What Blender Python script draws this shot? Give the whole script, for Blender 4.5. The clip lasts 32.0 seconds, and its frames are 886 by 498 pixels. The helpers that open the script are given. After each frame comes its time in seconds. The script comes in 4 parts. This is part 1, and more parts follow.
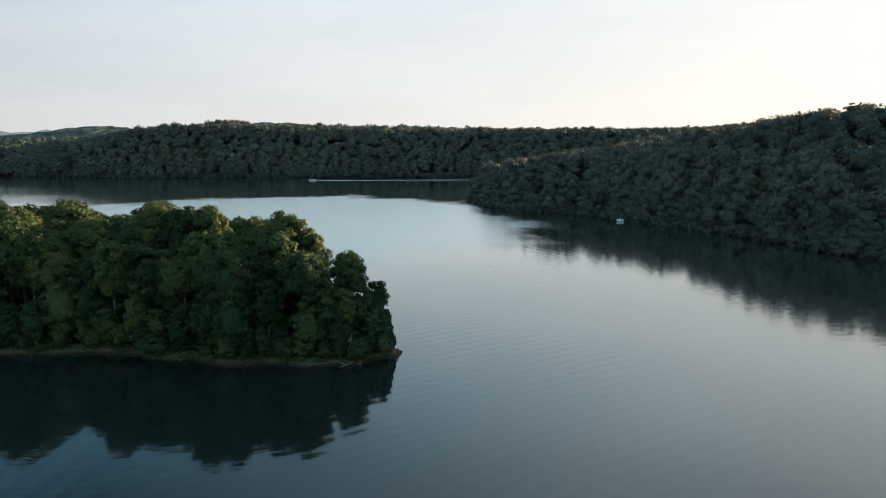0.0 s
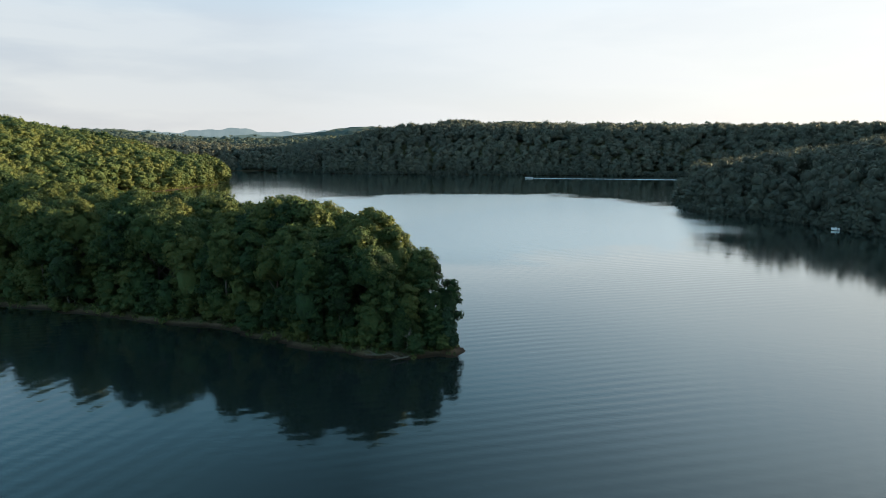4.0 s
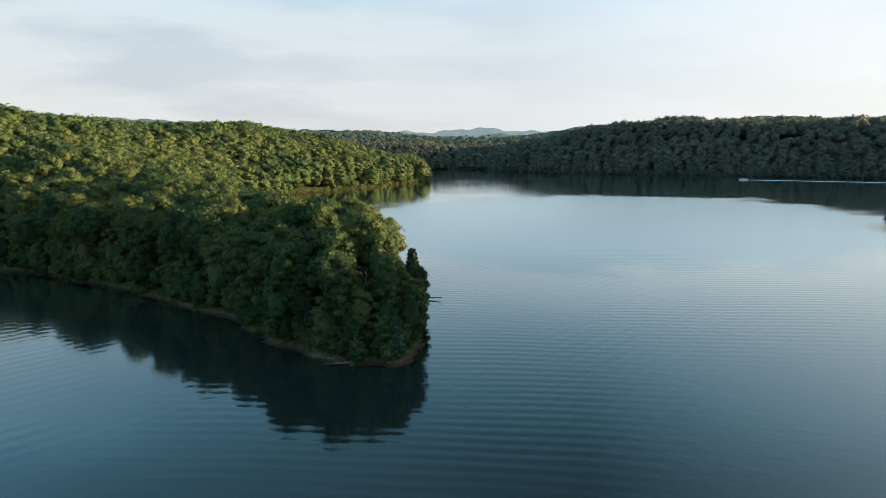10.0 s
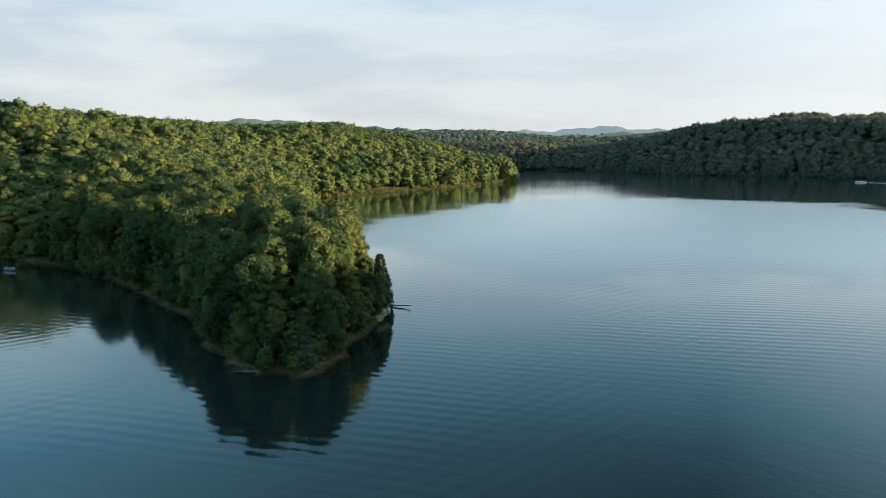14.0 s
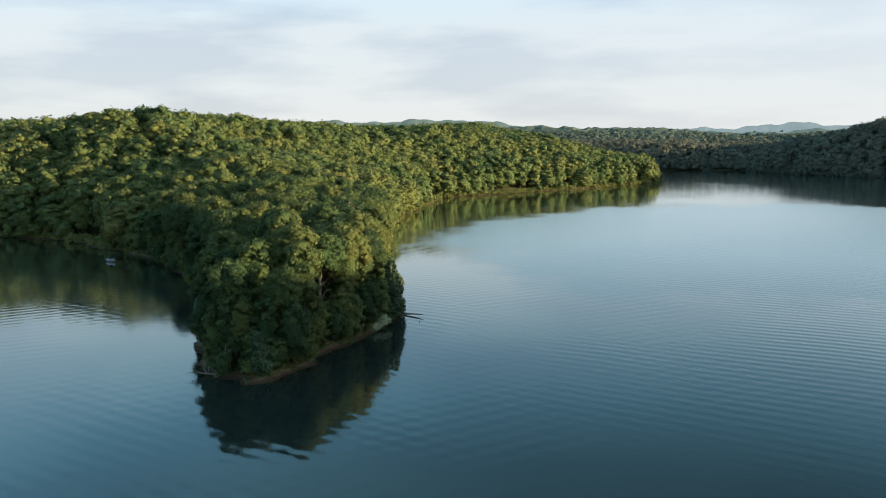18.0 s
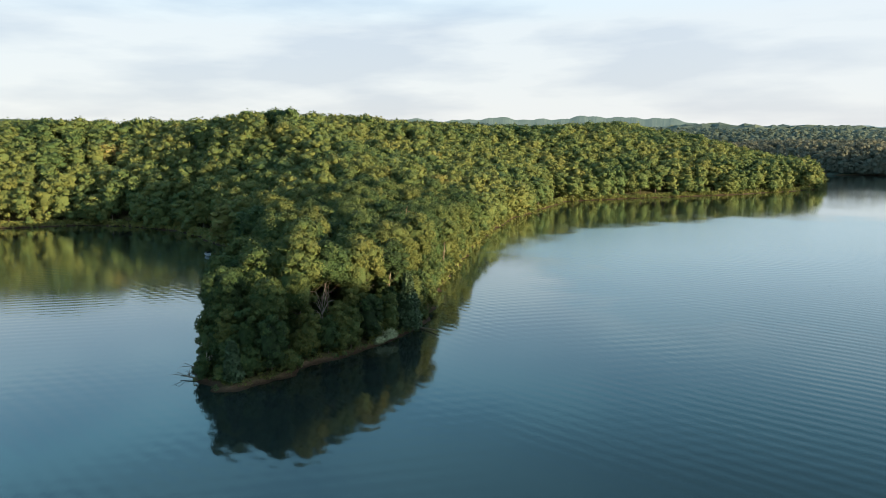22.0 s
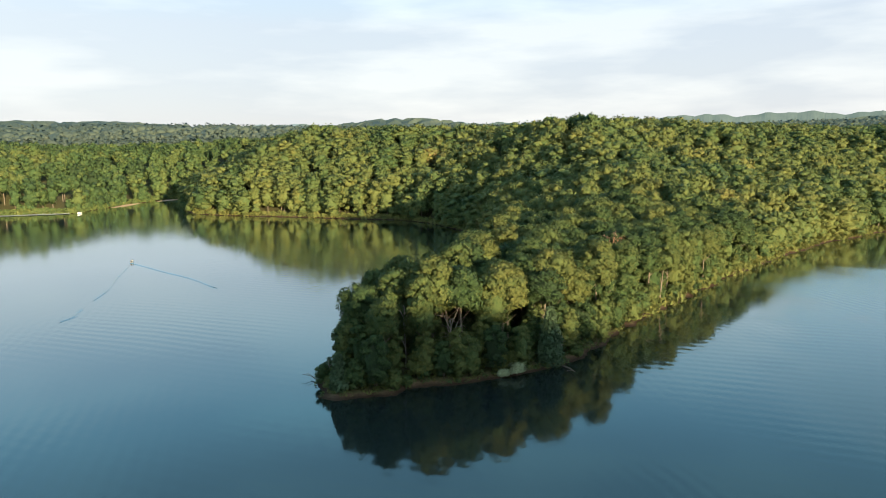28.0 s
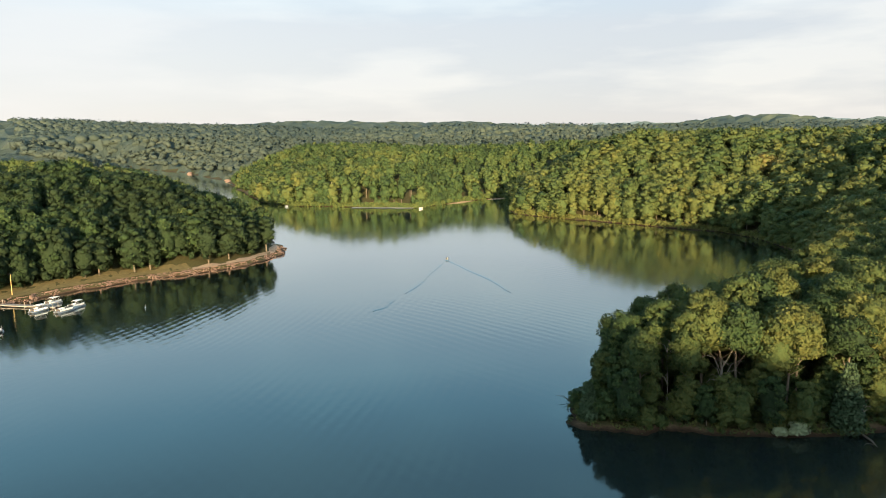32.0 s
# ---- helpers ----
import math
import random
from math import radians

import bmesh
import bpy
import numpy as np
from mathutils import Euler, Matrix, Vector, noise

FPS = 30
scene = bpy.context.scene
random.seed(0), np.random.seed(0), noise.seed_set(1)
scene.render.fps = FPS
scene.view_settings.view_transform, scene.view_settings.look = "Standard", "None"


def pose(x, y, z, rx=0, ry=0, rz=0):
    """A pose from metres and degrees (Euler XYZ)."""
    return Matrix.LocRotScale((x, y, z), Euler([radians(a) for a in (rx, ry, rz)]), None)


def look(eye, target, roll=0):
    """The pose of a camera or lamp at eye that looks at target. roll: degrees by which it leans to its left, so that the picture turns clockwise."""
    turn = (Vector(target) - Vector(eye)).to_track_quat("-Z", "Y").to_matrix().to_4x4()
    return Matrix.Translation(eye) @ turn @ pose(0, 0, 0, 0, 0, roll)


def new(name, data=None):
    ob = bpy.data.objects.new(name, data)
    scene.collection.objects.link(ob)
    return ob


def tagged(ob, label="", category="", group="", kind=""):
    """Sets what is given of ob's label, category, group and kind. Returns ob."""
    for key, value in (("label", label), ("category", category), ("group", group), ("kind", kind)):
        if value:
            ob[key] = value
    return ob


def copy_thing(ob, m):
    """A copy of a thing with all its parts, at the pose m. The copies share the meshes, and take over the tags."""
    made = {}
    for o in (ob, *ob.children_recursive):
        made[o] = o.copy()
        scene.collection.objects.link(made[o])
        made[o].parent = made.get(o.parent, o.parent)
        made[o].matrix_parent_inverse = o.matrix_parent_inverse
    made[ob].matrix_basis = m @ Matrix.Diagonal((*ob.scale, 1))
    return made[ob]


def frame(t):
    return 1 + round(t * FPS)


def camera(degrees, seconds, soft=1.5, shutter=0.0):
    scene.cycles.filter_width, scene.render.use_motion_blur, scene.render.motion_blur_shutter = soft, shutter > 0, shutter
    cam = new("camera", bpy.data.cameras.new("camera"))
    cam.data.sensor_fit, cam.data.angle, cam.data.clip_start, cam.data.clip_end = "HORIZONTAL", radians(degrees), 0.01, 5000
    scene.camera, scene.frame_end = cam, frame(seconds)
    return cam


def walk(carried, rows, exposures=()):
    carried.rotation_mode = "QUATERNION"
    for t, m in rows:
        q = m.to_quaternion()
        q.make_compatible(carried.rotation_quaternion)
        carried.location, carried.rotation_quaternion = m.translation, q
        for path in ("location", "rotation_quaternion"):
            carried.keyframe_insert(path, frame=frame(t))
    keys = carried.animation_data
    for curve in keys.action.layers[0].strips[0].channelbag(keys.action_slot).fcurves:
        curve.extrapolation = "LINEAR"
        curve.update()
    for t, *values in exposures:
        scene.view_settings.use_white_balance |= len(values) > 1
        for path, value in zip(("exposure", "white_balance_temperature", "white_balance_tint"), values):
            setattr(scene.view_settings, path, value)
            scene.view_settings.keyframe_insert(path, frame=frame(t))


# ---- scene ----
cam = camera(64.8, 32.0, soft=0.9)
PATH = [
    (0, (-19.434, -13.562, 30.146), (-19.225, -11.596, 29.845), 0.1),
    (0.5, (-16.301, -13.725, 30.085), (-16.211, -11.75, 29.784), 0.1),
    (1, (-13.253, -13.964, 30.073), (-13.283, -11.987, 29.772), 0.2),
    (1.5, (-9.945, -14.129, 30.105), (-10.071, -12.156, 29.801), 0.2),
    (2, (-6.705, -14.085, 30.12), (-6.901, -12.118, 29.815), 0.1),
    (2.5, (-3.514, -13.667, 30.187), (-3.782, -11.709, 29.882), 0.0),
    (3, (-0.31, -13.024, 30.232), (-0.651, -11.077, 29.926), -0.0),
    (3.5, (2.805, -12.179, 30.264), (2.391, -10.247, 29.958), -0.1),
    (5.5, (14.976, -6.819, 30.439), (14.35, -4.945, 30.13), -0.3),
    (6, (17.969, -5.357, 30.404), (17.3, -3.497, 30.095), -0.4),
    (6.5, (20.984, -3.788, 30.418), (20.243, -1.956, 30.109), -0.5),
    (7, (23.94, -2.056, 30.466), (23.129, -0.254, 30.159), -0.4),
    (7.5, (26.995, -0.284, 30.466), (26.139, 1.497, 30.159), -0.5),
    (8, (30.015, 1.521, 30.489), (29.12, 3.283, 30.182), -0.5),
    (8.5, (33.14, 3.394, 30.517), (32.201, 5.133, 30.21), -0.5),
    (9, (36.187, 5.322, 30.587), (35.191, 7.03, 30.28), -0.6),
    (9.5, (39.234, 7.312, 30.667), (38.178, 8.983, 30.361), -0.7),
    (10, (42.223, 9.409, 30.787), (41.109, 11.042, 30.481), -0.7),
    (10.5, (45.011, 11.761, 30.831), (43.852, 13.362, 30.525), -0.7),
    (11, (47.658, 14.359, 30.809), (46.465, 15.935, 30.504), -0.8),
    (11.5, (50.068, 17.068, 30.853), (48.841, 18.618, 30.548), -0.8),
    (12, (52.45, 19.881, 30.963), (51.191, 21.404, 30.658), -0.8),
    (12.5, (54.816, 22.718, 31.01), (53.523, 24.213, 30.705), -0.8),
    (13, (57.048, 25.634, 31.049), (55.723, 27.101, 30.743), -0.8),
    (13.5, (59.121, 28.638, 31.101), (57.767, 30.079, 30.795), -0.8),
    (14, (61.042, 31.705, 31.051), (59.66, 33.119, 30.747), -0.9),
    (14.5, (62.87, 34.901, 30.991), (61.46, 36.287, 30.687), -0.9),
    (16.5, (69.426, 48.074, 31.142), (67.909, 49.342, 30.839), -1.3),
    (17, (71.126, 51.175, 31.062), (69.566, 52.39, 30.76), -1.2),
    (17.5, (72.802, 54.387, 31.091), (71.177, 55.513, 30.791), -1.2),
    (18, (74.269, 57.68, 31.259), (72.587, 58.719, 30.961), -1.2),
    (18.5, (75.512, 60.911, 31.48), (73.796, 61.894, 31.181), -1.1),
    (19, (76.541, 64.124, 31.739), (74.799, 65.059, 31.44), -1.0),
    (19.5, (77.485, 67.375, 31.944), (75.718, 68.262, 31.645), -0.9),
    (20, (78.367, 70.665, 32.188), (76.577, 71.506, 31.889), -0.9),
    (20.5, (79.189, 74.03, 32.428), (77.383, 74.836, 32.129), -0.9),
    (21, (79.84, 77.263, 32.695), (78.02, 78.038, 32.395), -0.9),
    (21.5, (80.415, 80.487, 32.951), (78.569, 81.195, 32.651), -0.8),
    (22, (81.028, 83.802, 33.186), (79.146, 84.411, 32.887), -0.8),
    (22.5, (81.52, 87.177, 33.39), (79.615, 87.705, 33.092), -0.8),
    (23, (81.879, 90.505, 33.582), (79.953, 90.953, 33.285), -0.8),
    (23.5, (82.116, 93.875, 33.745), (80.173, 94.246, 33.449), -0.7),
    (24, (82.107, 97.186, 33.916), (80.151, 97.477, 33.621), -0.8),
    (24.5, (81.949, 100.604, 34.149), (79.982, 100.816, 33.854), -0.8),
    (26.5, (80.973, 114.63, 36.41), (78.997, 114.609, 36.106), -0.9),
    (27, (80.524, 117.438, 36.929), (78.552, 117.294, 36.627), -0.8),
    (27.5, (80.088, 119.923, 37.543), (78.131, 119.644, 37.242), -0.7),
    (28, (79.62, 121.998, 38.206), (77.687, 121.582, 37.904), -0.6),
    (28.5, (79.105, 123.763, 38.855), (77.206, 123.211, 38.553), -0.5),
    (29, (78.587, 125.342, 39.424), (76.731, 124.662, 39.121), -0.5),
    (29.5, (78.022, 126.625, 39.88), (76.213, 125.828, 39.578), -0.5),
    (30, (77.307, 127.73, 40.313), (75.549, 126.826, 40.011), -0.4),
    (30.5, (76.495, 128.798, 40.792), (74.792, 127.793, 40.49), -0.4),
    (31, (75.571, 129.739, 41.281), (73.924, 128.646, 40.979), -0.4),
    (31.5, (74.653, 130.471, 41.676), (73.062, 129.297, 41.374), -0.4),
    (32, (73.652, 131.155, 42.032), (72.122, 129.903, 41.731), -0.5),
]
walk(cam, [(t, look(eye, target, roll)) for t, eye, target, roll in PATH],
     exposures=[(0.0, 1.38, 6500, 10), (3.0, 1.50, 6500, 10), (6.0, 1.58, 6450, 9.5), (14.0, 1.60, 6450, 9), (22.0, 1.76, 6500, 9.5), (28.0, 1.86, 6550, 10), (32.0, 1.74, 6950, 13)])

# ---- light ----
SUN_EL, SUN_AZ = radians(7.0), radians(48.0)      # azimuth clockwise from +y
sun_dir = Vector((math.sin(SUN_AZ) * math.cos(SUN_EL), math.cos(SUN_AZ) * math.cos(SUN_EL), math.sin(SUN_EL)))
sun = new("sun", bpy.data.lights.new("sun", "SUN"))
sun.data.energy, sun.data.angle, sun.data.color = 5.0, radians(0.8), (1.0, 0.78, 0.46)
sun.matrix_world = look(sun_dir * 500, (0, 0, 0))

world = bpy.data.worlds.new("sky")
scene.world = world
world.use_nodes = True


def wire(nt, a, b):
    nt.links.new(a, b)


def make_world():
    nt = world.node_tree
    nt.nodes.clear()
    out = nt.nodes.new("ShaderNodeOutputWorld")
    bg = nt.nodes.new("ShaderNodeBackground")
    bg.inputs["Strength"].default_value = 0.085
    sky = nt.nodes.new("ShaderNodeTexSky")
    sky.sky_type, sky.sun_disc = "NISHITA", False
    sky.sun_elevation, sky.sun_rotation = SUN_EL, SUN_AZ
    sky.air_density, sky.dust_density, sky.ozone_density = 1.0, 0.6, 1.0
    co = nt.nodes.new("ShaderNodeTexCoord")
    mp = nt.nodes.new("ShaderNodeMapping")
    mp.inputs["Scale"].default_value = (1.2, 1.2, 6.5)
    no = nt.nodes.new("ShaderNodeTexNoise")
    no.inputs["Scale"].default_value, no.inputs["Detail"].default_value = 2.6, 7.0
    no.inputs["Roughness"].default_value = 0.5
    wire(nt, co.outputs["Generated"], mp.inputs["Vector"])
    wire(nt, mp.outputs["Vector"], no.inputs["Vector"])
    rmp = nt.nodes.new("ShaderNodeValToRGB")
    rmp.color_ramp.elements[0].position, rmp.color_ramp.elements[0].color = 0.38, (0.92, 0.92, 0.92, 1)
    rmp.color_ramp.elements[1].position, rmp.color_ramp.elements[1].color = 0.70, (0.975, 0.975, 0.975, 1)
    wire(nt, no.outputs["Fac"], rmp.inputs["Fac"])
    sep = nt.nodes.new("ShaderNodeSeparateXYZ")
    wire(nt, co.outputs["Generated"], sep.inputs[0])
    veil = nt.nodes.new("ShaderNodeMapRange")       # the cloud thins out overhead
    veil.inputs["From Min"].default_value, veil.inputs["From Max"].default_value = 0.25, 0.90
    veil.inputs["To Min"].default_value, veil.inputs["To Max"].default_value = 1.0, 0.75
    wire(nt, sep.outputs["Z"], veil.inputs["Value"])
    cover = nt.nodes.new("ShaderNodeMath")
    cover.operation = "MULTIPLY"
    wire(nt, rmp.outputs["Color"], cover.inputs[0])
    wire(nt, veil.outputs["Result"], cover.inputs[1])
    mix = nt.nodes.new("ShaderNodeMix")
    mix.data_type = "RGBA"
    wire(nt, cover.outputs[0], mix.inputs["Factor"])
    wire(nt, sky.outputs["Color"], mix.inputs[6])
    tint = nt.nodes.new("ShaderNodeValToRGB")      # thin high cloud: creamy over the horizon, blue overhead
    el = tint.color_ramp.elements
    el.new(0.5), el.new(0.6), el.new(0.7)
    for e, (at, c) in zip(el, [(0.01, (0.636, 0.66, 0.682)), (0.155, (0.596, 0.66, 0.722)), (0.22, (0.53, 0.69, 0.81)), (0.36, (0.29, 0.70, 1.0)), (1.0, (0.36, 0.72, 1.0))]):
        e.position, e.color = at, (*c, 1)
    wire(nt, sep.outputs["Z"], tint.inputs["Fac"])
    shade = nt.nodes.new("ShaderNodeValToRGB")
    shade.color_ramp.elements[0].position, shade.color_ramp.elements[0].color = 0.42, (0.79, 0.81, 0.85, 1)
    shade.color_ramp.elements[1].position, shade.color_ramp.elements[1].color = 0.57, (1.0, 0.985, 0.955, 1)
    wire(nt, no.outputs["Fac"], shade.inputs["Fac"])
    cloud = nt.nodes.new("ShaderNodeMix")
    cloud.data_type, cloud.blend_type = "RGBA", "MULTIPLY"
    west = nt.nodes.new("ShaderNodeMapRange")
    west.inputs["From Min"].default_value, west.inputs["From Max"].default_value = -0.35, -0.9
    west.inputs["To Min"].default_value, west.inputs["To Max"].default_value = 0.25, 1.0
    wire(nt, sep.outputs["X"], west.inputs["Value"])
    wire(nt, west.outputs["Result"], cloud.inputs["Factor"])
    near_sun = nt.nodes.new("ShaderNodeMapRange")
    near_sun.inputs["From Min"].default_value, near_sun.inputs["From Max"].default_value = 0.35, 0.95
    near_sun.inputs["To Max"].default_value = 0.85
    whiten = nt.nodes.new("ShaderNodeMix")
    whiten.data_type = "RGBA"
    whiten.inputs[7].default_value = (0.66, 0.655, 0.64, 1)
    wire(nt, near_sun.outputs["Result"], whiten.inputs["Factor"])
    wire(nt, tint.outputs["Color"], whiten.inputs[6])
    wire(nt, whiten.outputs[2], cloud.inputs[6])
    wire(nt, shade.outputs["Color"], cloud.inputs[7])
    glow = nt.nodes.new("ShaderNodeVectorMath")
    glow.operation = "SCALE"
    wire(nt, cloud.outputs[2], glow.inputs[0])
    toward = nt.nodes.new("ShaderNodeVectorMath")   # haze is brighter round the sun
    toward.operation = "DOT_PRODUCT"
    toward.inputs[1].default_value = tuple(sun_dir)
    wire(nt, co.outputs["Generated"], toward.inputs[0])
    halo = nt.nodes.new("ShaderNodeMapRange")
    halo.inputs["From Min"].default_value, halo.inputs["From Max"].default_value = 0.25, 1.0
    halo.inputs["To Min"].default_value, halo.inputs["To Max"].default_value = 4.85, 6.6
    wire(nt, toward.outputs["Value"], halo.inputs["Value"])
    wire(nt, toward.outputs["Value"], near_sun.inputs["Value"])
    high = nt.nodes.new("ShaderNodeValToRGB")      # higher up the sky is deepest at right angles to the sun
    half = nt.nodes.new("ShaderNodeMapRange")
    half.inputs["From Min"].default_value, half.inputs["From Max"].default_value = -1.0, 1.0
    wire(nt, toward.outputs["Value"], half.inputs["Value"])
    wire(nt, half.outputs["Result"], high.inputs["Fac"])
    hel = high.color_ramp.elements
    hel.new(0.5), hel.new(0.6), hel.new(0.7), hel.new(0.8)
    for e, (at, c) in zip(hel, [(0.05, 0.56), (0.25, 0.48), (0.46, 0.27), (0.68, 0.13), (0.82, 0.50), (0.95, 1.0)]):
        e.position, e.color = at, (c, c, c, 1)
    boost = nt.nodes.new("ShaderNodeMath")
    boost.operation = "MULTIPLY"
    boost.inputs[1].default_value = 13.6
    wire(nt, high.outputs["Color"], boost.inputs[0])
    up = nt.nodes.new("ShaderNodeMapRange")
    up.inputs["From Min"].default_value, up.inputs["From Max"].default_value = 0.20, 0.46
    wire(nt, sep.outputs["Z"], up.inputs["Value"])
    blend = nt.nodes.new("ShaderNodeMix")
    blend.data_type = "FLOAT"
    wire(nt, up.outputs["Result"], blend.inputs["Factor"])
    wire(nt, halo.outputs["Result"], blend.inputs[2])
    wire(nt, boost.outputs[0], blend.inputs[3])
    wire(nt, blend.outputs[0], glow.inputs["Scale"])
    wire(nt, glow.outputs["Vector"], mix.inputs[7])
    wire(nt, mix.outputs[2], bg.inputs["Color"])
    wire(nt, bg.outputs["Background"], out.inputs["Surface"])


make_world()


# ---- materials ----
def material(name, rough=0.8, spec=0.3):
    m = bpy.data.materials.new(name)
    m.use_nodes = True
    b = m.node_tree.nodes["Principled BSDF"]
    b.inputs["Roughness"].default_value = rough
    b.inputs["Specular IOR Level"].default_value = spec
    return m, m.node_tree, b


def noise_node(nt, scale, detail=4.0, rough=0.55, vec=None):
    n = nt.nodes.new("ShaderNodeTexNoise")
    n.inputs["Scale"].default_value, n.inputs["Detail"].default_value, n.inputs["Roughness"].default_value = scale, detail, rough
    if vec:
        wire(nt, vec, n.inputs["Vector"])
    return n


def ramp_node(nt, fac, stops):
    r = nt.nodes.new("ShaderNodeValToRGB")
    el = r.color_ramp.elements
    while len(el) < len(stops):
        el.new(0.5)
    for e, (p, c) in zip(el, stops):
        e.position, e.color = p, (*c, 1)
    wire(nt, fac, r.inputs["Fac"])
    return r


def mix_node(nt, fac, a, b, kind="MIX"):
    m = nt.nodes.new("ShaderNodeMix")
    m.data_type, m.blend_type = "RGBA", kind
    for s, v in ((m.inputs["Factor"], fac), (m.inputs[6], a), (m.inputs[7], b)):
        if hasattr(v, "is_linked"):
            wire(nt, v, s)
        elif isinstance(v, tuple):
            s.default_value = (*v, 1)
        else:
            s.default_value = v
    return m.outputs[2]


def math_node(nt, op, a, b=0.0):
    m = nt.nodes.new("ShaderNodeMath")
    m.operation = op
    for s, v in ((m.inputs[0], a), (m.inputs[1], b)):
        if hasattr(v, "is_linked"):
            wire(nt, v, s)
        else:
            s.default_value = v
    return m.outputs[0]


def bump_node(nt, b, height, strength, dist):
    n = nt.nodes.new("ShaderNodeBump")
    n.inputs["Strength"].default_value, n.inputs["Distance"].default_value = strength, dist
    wire(nt, height, n.inputs["Height"])
    wire(nt, n.outputs["Normal"], b.inputs["Normal"])


def plain(name, colour, rough=0.7, metal=0.0, vary=0.25, scale=3.0, spec=0.3):
    """A painted or natural surface with mottling at two scales."""
    m, nt, b = material(name, rough, spec)
    g = nt.nodes.new("ShaderNodeNewGeometry")
    n1 = noise_node(nt, scale, 5.0, 0.6, g.outputs["Position"])
    n2 = noise_node(nt, scale * 9, 3.0, 0.6, g.outputs["Position"])
    f = math_node(nt, "ADD", math_node(nt, "MULTIPLY", n1.outputs["Fac"], 0.6), math_node(nt, "MULTIPLY", n2.outputs["Fac"], 0.4))
    lo = tuple(c * (1 - vary) for c in colour)
    hi = tuple(min(0.9, c * (1 + vary)) for c in colour)
    wire(nt, ramp_node(nt, f, [(0.3, lo), (0.7, hi)]).outputs["Color"], b.inputs["Base Color"])
    b.inputs["Metallic"].default_value = metal
    bump_node(nt, b, n2.outputs["Fac"], 0.25, 0.02)
    return m


def foliage(name, stops, per_object=False):
    """Leaves: colour by the tree's tone, which holds painted inner shade, and a fine mottling; some light passes
    through.
    """
    m, nt, b = material(name, 0.66, 0.12)
    g = nt.nodes.new("ShaderNodeNewGeometry")
    at = nt.nodes.new("ShaderNodeAttribute")
    at.attribute_name = "tone"
    tone = at.outputs["Fac"]
    if per_object:
        oi = nt.nodes.new("ShaderNodeObjectInfo")
        tone = math_node(nt, "ADD", at.outputs["Fac"], math_node(nt, "ADD", math_node(nt, "MULTIPLY", oi.outputs["Random"], 0.46), 0.10))
    n1 = noise_node(nt, 0.45, 3.0, 0.6, g.outputs["Position"])
    f = math_node(nt, "ADD", tone, math_node(nt, "MULTIPLY", math_node(nt, "SUBTRACT", n1.outputs["Fac"], 0.5), 0.22))
    isl = math_node(nt, "MULTIPLY", math_node(nt, "SUBTRACT", g.outputs["Random Per Island"], 0.5), 0.15)
    f = math_node(nt, "ADD", f, isl)
    fine = noise_node(nt, 1.5, 5.0, 0.72, g.outputs["Position"])
    f = math_node(nt, "ADD", f, math_node(nt, "MULTIPLY", math_node(nt, "SUBTRACT", fine.outputs["Fac"], 0.5), 0.55))
    col = ramp_node(nt, f, stops).outputs["Color"]
    wire(nt, col, b.inputs["Base Color"])
    bump_node(nt, b, fine.outputs["Fac"], 0.85, 0.9)
    tr = nt.nodes.new("ShaderNodeBsdfTranslucent")
    wire(nt, col, tr.inputs["Color"])
    mx = nt.nodes.new("ShaderNodeMixShader")
    mx.inputs[0].default_value = 0.28
    wire(nt, b.outputs[0], mx.inputs[1])
    wire(nt, tr.outputs[0], mx.inputs[2])
    wire(nt, mx.outputs[0], nt.nodes["Material Output"].inputs["Surface"])
    return m


GREENS = [(0.0, (0.030, 0.050, 0.023)), (0.17, (0.050, 0.090, 0.034)), (0.35, (0.092, 0.126, 0.043)), (0.66, (0.148, 0.158, 0.047)),
          (0.90, (0.180, 0.165, 0.056)), (1.0, (0.222, 0.150, 0.080))]
# Distance haze is put into these paler, bluer leaf colours.
HAZE_GREENS = [(0.0, (0.053, 0.077, 0.066)), (0.5, (0.075, 0.100, 0.082)), (0.9, (0.102, 0.123, 0.096))]
HAZE_LEAF = foliage("haze_tinted_leaves", HAZE_GREENS)
# Haze is painted in here too: leaf colour greyed and lightened.
HAZE_GREY_LEAF = foliage("haze_greyed_leaves", [(0.0, (0.062, 0.068, 0.056)), (0.4, (0.116, 0.123, 0.092)), (0.9, (0.178, 0.174, 0.124))])
LEAF = foliage("broad_leaves", GREENS)
LEAF_NEAR = foliage("near_leaves", GREENS[:5], per_object=True)
NEEDLE = plain("cedar_needles", (0.030, 0.055, 0.024), 0.7, vary=0.35, scale=2.0)
PALE_LEAF = plain("pale_leaves", (0.17, 0.20, 0.11), 0.7, vary=0.3, scale=3.0)
BARK = plain("bark", (0.13, 0.108, 0.083), 0.9, vary=0.4, scale=2.5)
WOOD_BARK = plain("grey_brown_bark", (0.12, 0.098, 0.075), 0.9, vary=0.4, scale=2.5)
BARE = plain("bare_wood", (0.20, 0.18, 0.15), 0.85, vary=0.25, scale=3.0)
RUST_WOOD = plain("reddish_dead_wood", (0.26, 0.155, 0.115), 0.85, vary=0.25, scale=2.0)
RUST_LEAF = plain("withered_leaves", (0.17, 0.095, 0.062), 0.8, vary=0.3, scale=2.0)


